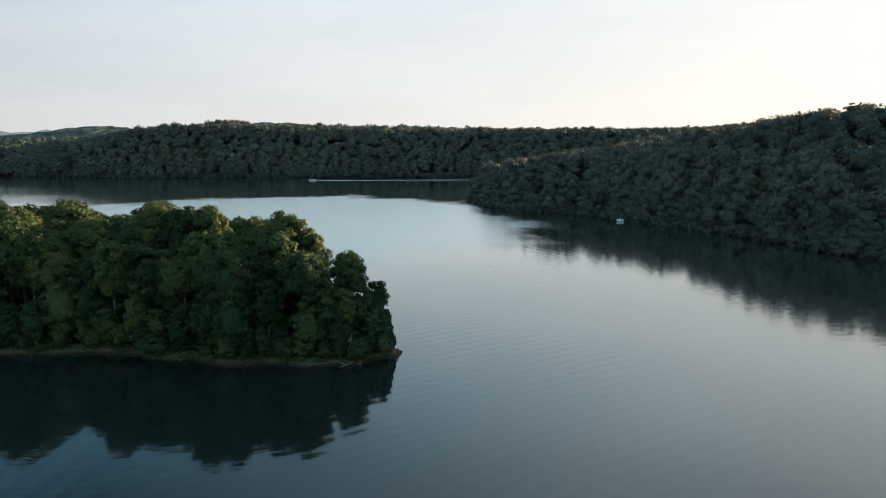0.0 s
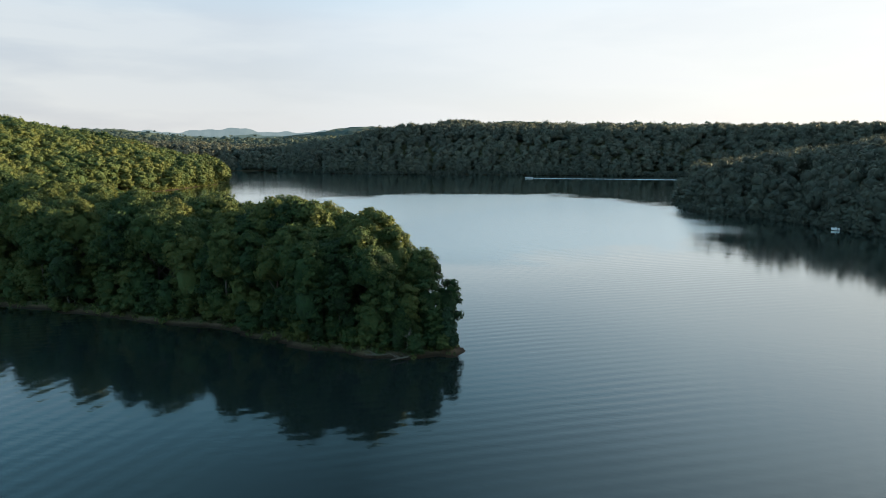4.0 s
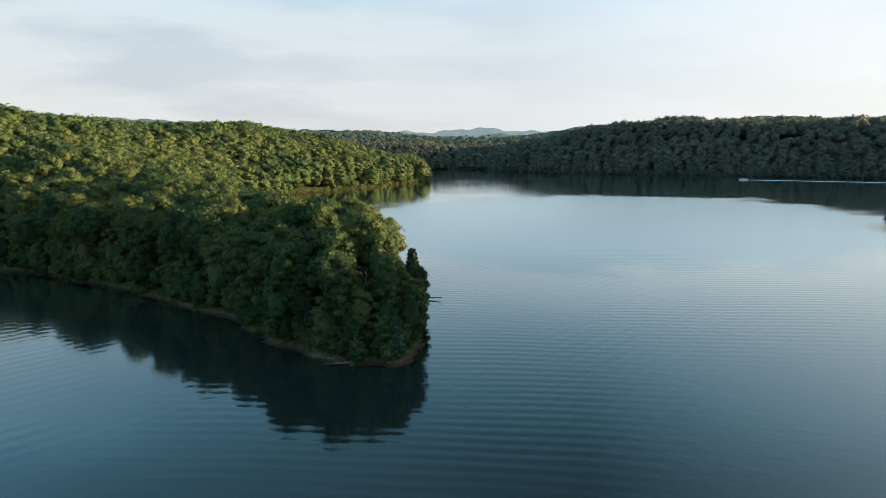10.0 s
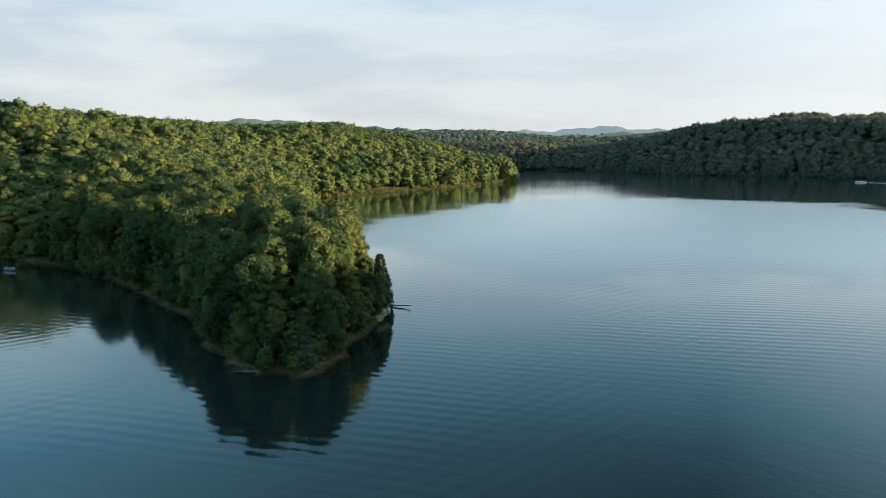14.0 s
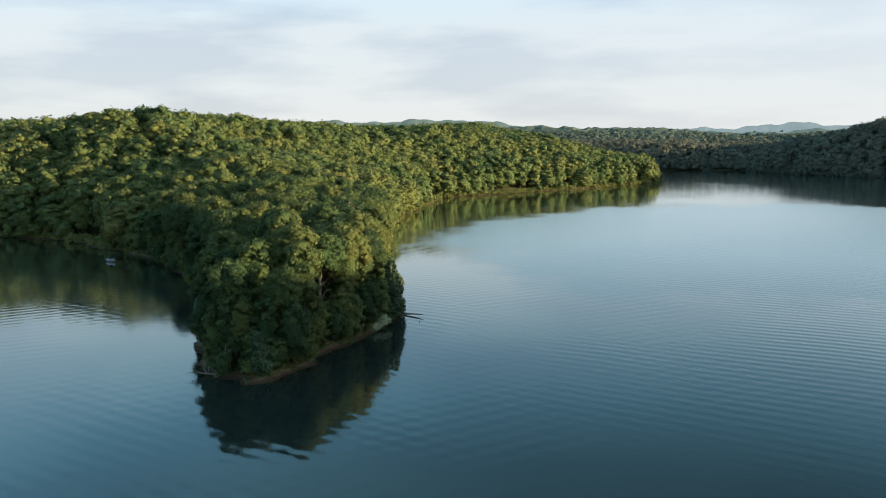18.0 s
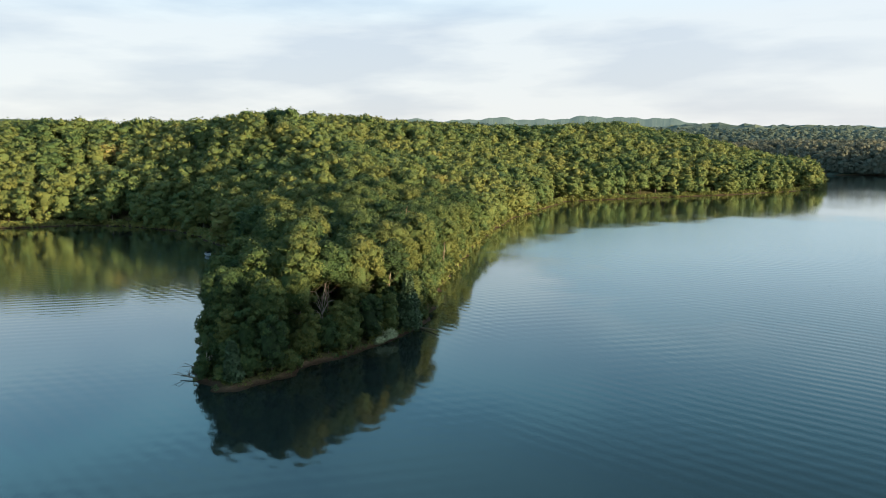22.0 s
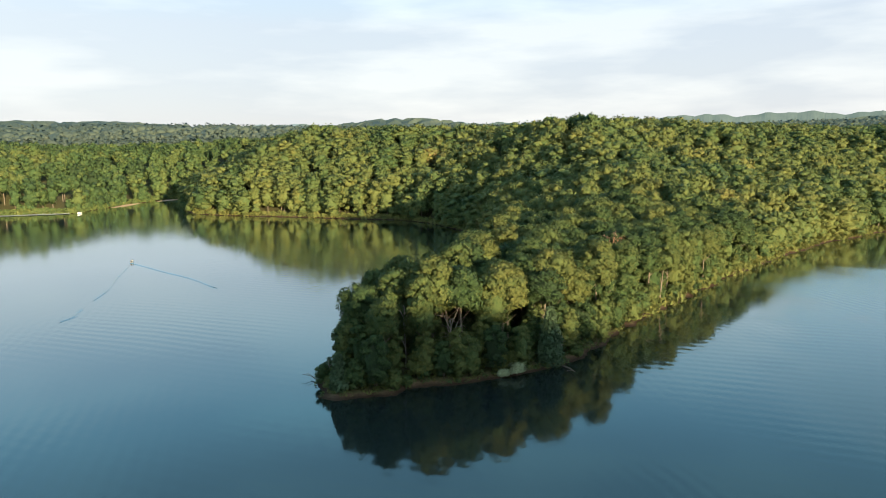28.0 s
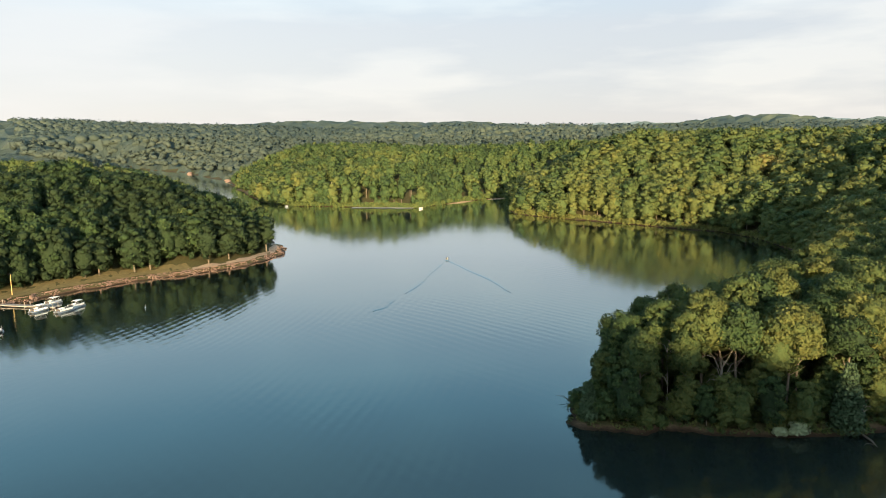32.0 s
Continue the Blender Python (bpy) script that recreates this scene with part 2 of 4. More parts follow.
def ground_material():
    m, nt, b = material("earth", 0.95, 0.15)
    g = nt.nodes.new("ShaderNodeNewGeometry")
    sep = nt.nodes.new("ShaderNodeSeparateXYZ")
    wire(nt, g.outputs["Position"], sep.inputs[0])
    n1 = noise_node(nt, 0.25, 5.0, 0.6, g.outputs["Position"])
    n2 = noise_node(nt, 2.5, 4.0, 0.6, g.outputs["Position"])
    z = math_node(nt, "ADD", sep.outputs["Z"], math_node(nt, "MULTIPLY", math_node(nt, "SUBTRACT", n1.outputs["Fac"], 0.5), 0.7))
    z = math_node(nt, "ADD", z, math_node(nt, "MULTIPLY", math_node(nt, "SUBTRACT", n2.outputs["Fac"], 0.5), 0.35))
    sand = ramp_node(nt, n2.outputs["Fac"], [(0.3, (0.070, 0.044, 0.027)), (0.7, (0.155, 0.100, 0.060))]).outputs["Color"]
    litter = ramp_node(nt, n2.outputs["Fac"], [(0.3, (0.036, 0.036, 0.016)), (0.7, (0.095, 0.088, 0.036))]).outputs["Color"]
    wet = ramp_node(nt, sep.outputs["Z"], [(0.10, (0.26, 0.24, 0.22)), (0.42, (1, 1, 1))]).outputs["Color"]
    sand = mix_node(nt, 1.0, sand, wet, "MULTIPLY")
    f = ramp_node(nt, z, [(0.30, (0, 0, 0)), (0.55, (1, 1, 1))]).outputs["Color"]
    wire(nt, mix_node(nt, f, sand, litter), b.inputs["Base Color"])
    bump_node(nt, b, n2.outputs["Fac"], 0.6, 0.15)
    return m


EARTH = ground_material()


def water_material():
    m, nt, b = material("lake_water", 0.9, 0.0)
    g = nt.nodes.new("ShaderNodeNewGeometry")
    big = noise_node(nt, 0.006, 4.0, 0.55, g.outputs["Position"])
    wire(nt, ramp_node(nt, big.outputs["Fac"], [(0.3, (0.0075, 0.0115, 0.0105)), (0.7, (0.0095, 0.0160, 0.0150))]).outputs["Color"], b.inputs["Base Color"])

    def ripples(angle, sx, sy, scale, detail):
        mp = nt.nodes.new("ShaderNodeMapping")
        mp.inputs["Rotation"].default_value = (0, 0, radians(angle))
        mp.inputs["Scale"].default_value = (sx, sy, 1)
        wire(nt, g.outputs["Position"], mp.inputs["Vector"])
        return noise_node(nt, scale, detail, 0.55, mp.outputs["Vector"]).outputs["Fac"]

    a = ripples(20, 0.35, 1.0, 0.55, 3.0)
    c = ripples(-35, 0.5, 1.0, 1.3, 3.0)
    h = math_node(nt, "ADD", math_node(nt, "MULTIPLY", a, 0.28), math_node(nt, "MULTIPLY", c, 0.22))
    for angle, scale, share in ((62, 0.42, 0.26), (8, 0.34, 0.20)):
        mp = nt.nodes.new("ShaderNodeMapping")
        mp.inputs["Rotation"].default_value = (0, 0, radians(angle))
        wire(nt, g.outputs["Position"], mp.inputs["Vector"])
        wv = nt.nodes.new("ShaderNodeTexWave")
        wv.inputs["Scale"].default_value, wv.inputs["Distortion"].default_value = scale * 0.35, 9.0
        wv.inputs["Detail"].default_value, wv.inputs["Detail Scale"].default_value = 2.0, 0.12
        wire(nt, mp.outputs["Vector"], wv.inputs["Vector"])
        here = noise_node(nt, 0.018, 2.0, 0.5, mp.outputs["Vector"])
        mask = ramp_node(nt, here.outputs["Fac"], [(0.44, (0.05, 0.05, 0.05)), (0.64, (1, 1, 1))]).outputs["Color"]
        h = math_node(nt, "ADD", h, math_node(nt, "MULTIPLY", math_node(nt, "MULTIPLY", wv.outputs["Fac"], mask), share))
    patch = noise_node(nt, 0.011, 3.0, 0.6, g.outputs["Position"])
    calm = ramp_node(nt, patch.outputs["Fac"], [(0.38, (0.35, 0.35, 0.35)), (0.62, (1, 1, 1))]).outputs["Color"]
    bump = nt.nodes.new("ShaderNodeBump")
    bump.inputs["Strength"].default_value, bump.inputs["Distance"].default_value = 0.40, 0.15
    wire(nt, math_node(nt, "MULTIPLY", h, calm), bump.inputs["Height"])
    gloss = nt.nodes.new("ShaderNodeBsdfGlossy")
    gloss.inputs["Color"].default_value, gloss.inputs["Roughness"].default_value = (0.95, 1.0, 0.99, 1), 0.07
    wire(nt, bump.outputs["Normal"], gloss.inputs["Normal"])
    # a light breeze ruffles the open reach; the water under the banks lies calm
    mp = nt.nodes.new("ShaderNodeMapping")
    mp.inputs["Location"].default_value = (60 / 112, -270 / 125, 0)
    mp.inputs["Scale"].default_value = (1 / 112, 1 / 125, 0)
    wire(nt, g.outputs["Position"], mp.inputs["Vector"])
    away = nt.nodes.new("ShaderNodeVectorMath")
    away.operation = "LENGTH"
    wire(nt, mp.outputs["Vector"], away.inputs[0])
    streaks = noise_node(nt, 0.02, 4.0, 0.6, g.outputs["Position"])
    away = math_node(nt, "ADD", away.outputs["Value"], math_node(nt, "MULTIPLY", math_node(nt, "SUBTRACT", streaks.outputs["Fac"], 0.5), 0.8))
    breeze = ramp_node(nt, away, [(0.86, (0.24, 0.24, 0.24)), (1.0, (0.07, 0.07, 0.07))])
    wire(nt, breeze.outputs["Color"], gloss.inputs["Roughness"])
    fr = nt.nodes.new("ShaderNodeFresnel")
    fr.inputs["IOR"].default_value = 1.333
    wire(nt, bump.outputs["Normal"], fr.inputs["Normal"])
    share = ramp_node(nt, fr.outputs[0], [(0.0, (0, 0, 0)), (0.085, (0.095, 0.095, 0.095)), (0.2, (0.30, 0.30, 0.30)), (0.39, (0.64, 0.64, 0.64)), (0.62, (0.84, 0.84, 0.84)), (1.0, (1, 1, 1))])
    mx = nt.nodes.new("ShaderNodeMixShader")
    wire(nt, share.outputs["Color"], mx.inputs[0])
    wire(nt, b.outputs[0], mx.inputs[1])
    wire(nt, gloss.outputs[0], mx.inputs[2])
    wire(nt, mx.outputs[0], nt.nodes["Material Output"].inputs["Surface"])
    return m


WATER = water_material()


# ---- mesh helpers ----
def tri_mesh(name, verts, tris, mat, tone=None, smooth=False, normals=None):
    verts, tris = np.asarray(verts, np.float32), np.asarray(tris, np.int32)
    me = bpy.data.meshes.new(name)
    me.vertices.add(len(verts))
    me.vertices.foreach_set("co", verts.ravel())
    me.loops.add(tris.size)
    me.loops.foreach_set("vertex_index", tris.ravel())
    me.polygons.add(len(tris))
    me.polygons.foreach_set("loop_start", np.arange(0, tris.size, tris.shape[1], dtype=np.int32))
    if tone is not None:
        at = me.attributes.new("tone", "FLOAT", "POINT")
        at.data.foreach_set("value", np.asarray(tone, np.float32))
    me.update(calc_edges=True)
    me.polygons.foreach_set("use_smooth", np.full(len(tris), smooth))
    if normals is not None:
        at = me.attributes.new("custom_normal", "FLOAT_VECTOR", "POINT")
        at.data.foreach_set("vector", np.asarray(normals, np.float32).ravel())
    me.materials.append(mat)
    return me


def part(name, bm, mat, parent=None, label=""):
    me = bpy.data.meshes.new(name)
    bm.to_mesh(me)
    bm.free()
    me.materials.append(mat)
    ob = new(name, me)
    ob.parent = parent
    return tagged(ob, label)


def ico(level):
    bm = bmesh.new()
    bmesh.ops.create_icosphere(bm, subdivisions=level, radius=1.0)
    v = np.array([p.co[:] for p in bm.verts])
    f = np.array([[p.index for p in q.verts] for q in bm.faces])
    bm.free()
    return v, f


ICO1 = ico(1)


def box(bm, x0, y0, z0, x1, y1, z1, bevel=0.0):
    made = bmesh.ops.create_cube(bm, size=1.0)["verts"]
    for v in made:
        v.co = Vector(((x0 + x1) / 2 + v.co.x * (x1 - x0), (y0 + y1) / 2 + v.co.y * (y1 - y0), (z0 + z1) / 2 + v.co.z * (z1 - z0)))
    if bevel:
        bmesh.ops.bevel(bm, geom=list({e for v in made for e in v.link_edges}), offset=bevel, segments=2, affect="EDGES")


def tube(points, radii, sides=6):
    """A tapered limb through points: vertices and triangles."""
    vs, fs = [], []
    pts = [Vector(p) for p in points]
    for i, (p, r) in enumerate(zip(pts, radii)):
        d = (pts[min(i + 1, len(pts) - 1)] - pts[max(i - 1, 0)]).normalized()
        a = d.orthogonal().normalized()
        b = d.cross(a)
        for k in range(sides):
            w = 2 * math.pi * k / sides
            vs.append(p + (a * math.cos(w) + b * math.sin(w)) * r)
    for i in range(len(pts) - 1):
        for k in range(sides):
            q, r_ = i * sides + k, i * sides + (k + 1) % sides
            fs += [(q, r_, r_ + sides), (q, r_ + sides, q + sides)]
    return np.array([v[:] for v in vs]), np.array(fs)


def join(pieces):
    vs, fs, n = [], [], 0
    for v, f in pieces:
        vs.append(v)
        fs.append(f + n)
        n += len(v)
    return np.concatenate(vs), np.concatenate(fs)


# ---- the lake's outline and the land's height ----
LAKE = [(-15, 86.5), (-15.8, 82.2), (-21, 79.0), (-30, 79.2), (-41, 82), (-53, 87), (-70, 89), (-90, 91.5), (-110, 92.5), (-138, 92),
        (-160, 86), (-194, 76), (-218, 67), (-240, 49), (-257, 27), (-257, 5), (-262, -25), (-264, -58), (-271, -95), (-290, -112),
        (-335, -145), (-376, -166), (-356, -176), (-309, -174), (-268, -168), (-248, -208), (-228, -257), (-240, -300)]
LAKE += [(-290, -390), (-395, -570), (-475, -779), (-516, -862), (-530, -950), (-545, -1240), (-500, -1240), (-430, -1000), (-372, -800),
         (-296, -600), (-238, -430), (-180, -280), (-130, -180), (-111, -116), (-104, -97), (-92, -84), (-70, -75), (-50, -75), (-33, -79),
         (-12, -79), (-1, -77), (8, -75), (40, -68), (75, -62), (120, -55), (180, -40)]
LAKE += [(240, -10), (270, 40), (240, 75), (190, 95), (150, 112), (125, 136), (115, 154), (110, 168), (103, 198), (93, 226), (81, 249),
         (66, 282), (47, 288), (37, 312), (36, 350), (42, 388), (62, 430), (150, 470), (300, 500), (420, 520), (430, 590), (300, 612),
         (170, 612), (65, 606), (-45, 608), (-140, 606), (-204, 598), (-265, 612), (-330, 640), (-352, 656)]
LAKE += [(-385, 640), (-415, 612), (-470, 600), (-520, 570), (-480, 530), (-400, 513), (-340, 498), (-305, 490), (-294, 483), (-276, 456),
         (-268, 382), (-270, 315), (-272, 272), (-202, 208), (-164, 182), (-130, 162), (-94, 143.5), (-65, 129.5), (-50, 123.5),
         (-38, 118), (-30, 108.5), (-24, 99), (-18.5, 92)]
LK = np.array(LAKE, float)

HILLS = [(-60, 102, 2), (-100, 112, 4), (-146, 110, 7), (-200, 108, 20), (-262, 98, 36), (-230, 155, 16), (-330, 130, 33), (-345, -20, 32),
         (-310, 60, 30), (-412, 377, 30), (-330, 390, 19), (-310, 445, 13), (-360, 300, 27), (-410, 200, 30), (-500, 100, 28)]
HILLS += [(-460, -80, 28), (-400, 490, 20), (-330, -270, 20), (-295, -245, 15), (-410, -320, 22), (-360, -215, 12), (-480, -470, 25), (-680, -850, 28),
          (-530, -200, 26), (-45, -130, 19), (-74, -112, 21), (-90, -132, 21), (15, -140, 13), (-120, -300, 5), (100, -150, 16), (300, -200, 20)]
# (262, 264) is an unseen height, added so its shadow falls on the point.
HILLS += [(-200, -800, 20), (150, 200, 19), (185, 240, 28.5), (205, 280, 26.5), (238, 312, 25), (262, 264, 50), (258, 200, 20), (230, 330, 28), (130, 320, 13), (90, 390, 9), (300, 250, 38), (180, 430, 22),
          (400, 400, 32), (262, 128, 14), (310, 142, 18), (360, 190, 14), (350, 60, 10), (-163, 752, 36), (-118, 756, 32), (-208, 752, 31), (-300, 741, 14), (-240, 745, 26), (-100, 700, 28), (60, 720, 27), (250, 740, 28)]
HILLS += [(-390, 740, 7), (-560, 740, 12), (0, 950, 34), (450, 720, 34), (-650, 620, 12), (-700, 400, 25), (-500, 470, 12), (700, 200, 30),
          (600, -300, 28), (-800, 100, 28), (-800, -500, 28), (0, -700, 26)]
HL = np.array(HILLS, float)


def inland(x, y):
    """Metres from the shore: positive on land, negative on the lake."""
    x, y = np.asarray(x, float).ravel(), np.asarray(y, float).ravel()
    best, inside = np.full(x.shape, 1e9), np.zeros(x.shape, bool)
    for (ax, ay), (bx, by) in zip(LK, np.roll(LK, -1, 0)):
        ex, ey = bx - ax, by - ay
        s = np.clip(((x - ax) * ex + (y - ay) * ey) / (ex * ex + ey * ey), 0, 1)
        best = np.minimum(best, (x - ax - s * ex) ** 2 + (y - ay - s * ey) ** 2)
        if ay != by:
            inside ^= ((ay > y) != (by > y)) & (x < ex * (y - ay) / (by - ay) + ax)
    d = np.sqrt(best)
    wob = 1.1 * np.sin(x * 0.31 + 1.7 * np.sin(y * 0.17)) * np.sin(y * 0.27 + 1.3 * np.sin(x * 0.21)) + 0.5 * np.sin(x * 0.83 + y * 0.71)
    return np.where(inside, -d, d) + wob


def waves(x, y, size, seed):
    """Smooth rolling values of about -1 to 1."""
    r = np.random.RandomState(seed)
    out = 0
    for k in range(6):
        a, p, f = r.uniform(0, 6.28), r.uniform(0, 6.28), r.uniform(0.6, 1.7) / size * 6.28
        out = out + np.sin((x * math.cos(a) + y * math.sin(a)) * f + p)
    return out / 3.2


def land_height(x, y, d=None):
    x, y = np.asarray(x, float).ravel(), np.asarray(y, float).ravel()
    d = inland(x, y) if d is None else d
    wsum, hsum = np.zeros(x.shape), np.zeros(x.shape)
    for hx, hy, hz in HL:
        w = 1.0 / (((x - hx) ** 2 + (y - hy) ** 2) + 400.0) ** 1.75
        wsum += w
        hsum += w * hz
    r = np.hypot(x, y)
    away = np.clip((r - 900) / 900, 0, 1)
    hill = hsum / wsum
    hill = hill * (1 - away) + away * (26 + 16 * waves(x, y, 900, 3)) + np.clip((r - 1100) / 1300, 0, 1) * (44 - 26 * y / np.maximum(r, 1) + 22 * waves(x, y, 1100, 5))
    gap = np.exp(-((np.degrees(np.arctan2(x, y)) + 31) / 8.0) ** 2) * np.clip((r - 750) / 500, 0, 1)
    hill = hill - np.maximum(hill - 12, 0) * 0.75 * gap
    s = np.clip(d / 75.0, 0, 1)
    rise = 0.85 * np.clip(d / 1.8, 0, 1) + np.maximum(hill - 0.85, 0) * (s * s * (3 - 2 * s) * 0.75 + 0.25 * s)
    rise = rise + np.clip(d / 60, 0, 1) * 1.2 * waves(x, y, 60, 9)
    return np.where(d > 0, rise, np.maximum(-3.0, d * 0.22))


def spaced(stops):
    out = []
    for (a, step), (b, _) in zip(stops, stops[1:]):
        out += list(np.arange(a, b, step))
    return np.array(out + [stops[-1][0]])


def build_ground():
    xs = spaced([(-4800, 300), (-1500, 80), (-700, 14), (-350, 5), (-60, 2), (0, 4), (130, 5), (280, 14), (500, 80), (1500, 300), (4800, 1)])
    ys = spaced([(-4800, 300), (-1500, 60), (-400, 8), (-120, 4), (60, 2), (140, 4), (340, 10), (700, 20), (1000, 80), (1600, 300), (4800, 1)])
    gx, gy = np.meshgrid(xs, ys)
    z = land_height(gx, gy)
    v = np.stack([gx.ravel(), gy.ravel(), z], 1)
    i = np.arange((len(ys) - 1) * len(xs)).reshape(len(ys) - 1, len(xs))[:, :-1].ravel()
    q = np.stack([i, i + 1, i + 1 + len(xs), i + len(xs)], 1)
    ob = new("ground", tri_mesh("ground", v, q, EARTH, smooth=True))
    tagged(ob, "wooded hills of earth and leaf litter with sandy shores", "ground", kind="structure")


build_ground()
w_ = 4800
lake = new("water", tri_mesh("water", [(-w_, -w_, 0), (w_, -w_, 0), (w_, w_, 0), (-w_, w_, 0)], [(0, 1, 2, 3)], WATER))
tagged(lake, "calm blue-green lake water with fine ripples", "water", kind="structure")


# ---- trees ----
def leaves_on(rng, centre, radius, n, size, lean):
    """Leaf sprays over a lobe: small blades that face outwards."""
    d = rng.normal(size=(n, 3))
    d[:, 2] += 0.25
    d /= np.linalg.norm(d, axis=1)[:, None]
    p = centre + d * radius * rng.uniform(0.80, 1.2, (n, 1))
    nrm = d + rng.normal(size=(n, 3)) * lean
    nrm /= np.linalg.norm(nrm, axis=1)[:, None]
    a = np.cross(nrm, rng.normal(size=(n, 3)))
    a /= np.linalg.norm(a, axis=1)[:, None] + 1e-9
    b = np.cross(nrm, a)
    s = size * rng.uniform(0.6, 1.4, (n, 1))
    v = np.stack([p - a * s, p + a * s * 0.7 - b * s * 0.75, p + a * s * 0.7 + b * s * 0.75], 1).reshape(-1, 3)
    return v, np.arange(n * 3).reshape(-1, 3)


def unit(v):
    return v / (np.linalg.norm(v, axis=-1, keepdims=True) + 1e-9)


def clad(rng, centre, axes, n, size, out, lean=0.45):
    """Leaf sprays over the outer side of a bough; their shading follows the bough's rounding."""
    d = unit(rng.normal(size=(n, 3)) + out * 0.8)
    p = centre + d * axes * rng.uniform(0.85, 1.22, (n, 1))
    nrm = unit(d + rng.normal(size=(n, 3)) * lean)
    a = unit(np.cross(nrm, rng.normal(size=(n, 3))))
    b = np.cross(nrm, a)
    s = size * rng.uniform(0.55, 1.4, (n, 1))
    v = np.stack([p - a * s, p + a * s * 0.7 - b * s * 0.75, p + a * s * 0.7 + b * s * 0.75], 1).reshape(-1, 3)
    soft = unit(d * 0.66 + out * 0.42 + rng.normal(size=(n, 3)) * 0.34)
    return v, np.arange(n * 3).reshape(-1, 3), np.repeat(soft, 3, 0)


def crown(seed, h, wide, low, boughs, leaves, size, under=0.65, flat=0.70, heart=0.74):
    """A broadleaf crown from low * h up to h: rounded boughs heaped round a heart, clad in leaf sprays.
    Gives vertices, triangles, normals and each vertex's shift of tone, inner shade painted in."""
    rng = np.random.RandomState(seed)
    mid, half, side = h * (1 + low) / 2, h * (1 - low) / 2, wide / 2
    pieces, tones = [], []

    def ball(c, axes, rough, tone):
        v, f = ICO1
        k = v * (1 + rough * rng.uniform(-1, 1, (len(v), 1)))
        pieces.append((c + k * axes, f, unit(v / axes)))
        tones.append(np.full(len(v), tone))

    # Shade inside the crown is painted: the heart gets a darker tone.
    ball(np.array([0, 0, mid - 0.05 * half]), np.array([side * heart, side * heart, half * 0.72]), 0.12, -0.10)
    grow = (22 / boughs) ** 0.42
    for k in range(boughs):
        zz = 1 - (1 + under) * (k + 0.35) / boughs
        ang = k * 2.4 + rng.uniform(-0.5, 0.5)
        r = wide * rng.uniform(0.135, 0.215) * grow
        rr = max(0.03, 1 - abs(zz) ** 2.2) ** 0.5 * rng.uniform(0.74, 1.0) * (side - r * 0.80)
        c = np.array([rr * math.cos(ang), rr * math.sin(ang), mid + zz * (half - r * flat * 0.8) + rng.uniform(-0.05, 0.05) * half])
        out = unit((c - np.array([0, 0, mid - 0.25 * half])) / np.array([side, side, half]))
        axes = np.array([1, 1, flat]) * r
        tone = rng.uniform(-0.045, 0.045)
        # Bough cores are toned down as painted shade between the leaf sprays.
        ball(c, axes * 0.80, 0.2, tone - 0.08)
        if leaves:
            v, f, n = clad(rng, c, axes, leaves, size, out)
            pieces.append((v, f, n))
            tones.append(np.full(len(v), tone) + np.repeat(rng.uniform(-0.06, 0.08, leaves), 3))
    v, f = join([p[:2] for p in pieces])
    return v, f, np.concatenate([p[2] for p in pieces]), np.concatenate(tones)


def stem(height, r, sway, sides=6):
    return tube([(0, 0, -0.4), (sway * 0.3, 0.1 * sway, height * 0.35), (sway, -0.2 * sway, height * 0.7), (sway * 1.1, 0, height)],
                [r * 1.25, r, r * 0.7, r * 0.3], sides)


def limbs(rng, height, r, n, reach, sides=4):
    out = []
    for k in range(n):
        a, h = k * 2.4 + rng.uniform(-0.4, 0.4), height * rng.uniform(0.4, 0.8)
        q = reach * rng.uniform(0.6, 1.0)
        out.append(tube([(0, 0, h), (q * 0.5 * math.cos(a), q * 0.5 * math.sin(a), h + q * 0.35), (q * math.cos(a), q * math.sin(a), h + q * 0.8)],
                        [r * 0.45, r * 0.3, r * 0.1], sides))
    return out


rng = np.random.RandomState(11)


def scatter(x0, x1, y0, y1, step):
    """Jittered places on a grid."""
    gx, gy = np.meshgrid(np.arange(x0, x1, step), np.arange(y0, y1, step))
    gx = gx + np.where(np.arange(gx.shape[0]) % 2, step / 2, 0)[:, None]
    j = rng.uniform(-0.40, 0.40, (2, gx.size)) * step
    return gx.ravel() + j[0], gy.ravel() + j[1]


def tree_proto(k, kind, label, group, h, wide, low, lobes, leaves, size, trunk_r):
    r_ = np.random.RandomState(50 + k)
    root = tagged(new(kind), label, "shrub" if kind == "shrub" else "tree", group)
    tv, tf = join([stem(h * 0.82, trunk_r, 0.5)] + limbs(r_, h * 0.82, trunk_r, 6, wide * 0.4))
    t_ = new("trunk", tri_mesh("trunk", tv, tf, BARK, smooth=True))
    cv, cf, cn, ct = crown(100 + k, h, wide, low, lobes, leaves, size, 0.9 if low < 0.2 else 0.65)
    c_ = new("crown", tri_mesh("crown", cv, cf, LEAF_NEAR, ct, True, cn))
    t_.parent = c_.parent = root
    return root


def plant(protos, places):
    """Sets the prototypes at the first places and copies at the rest."""
    used = set()
    for k, m, s in places:
        if k not in used:
            used.add(k)
            protos[k].matrix_basis = m
            protos[k].scale = s
        else:
            copy_thing(protos[k], m).scale = s
    for k, ob in enumerate(protos):
        if k not in used:
            for c in list(ob.children):
                bpy.data.objects.remove(c)
            bpy.data.objects.remove(ob)


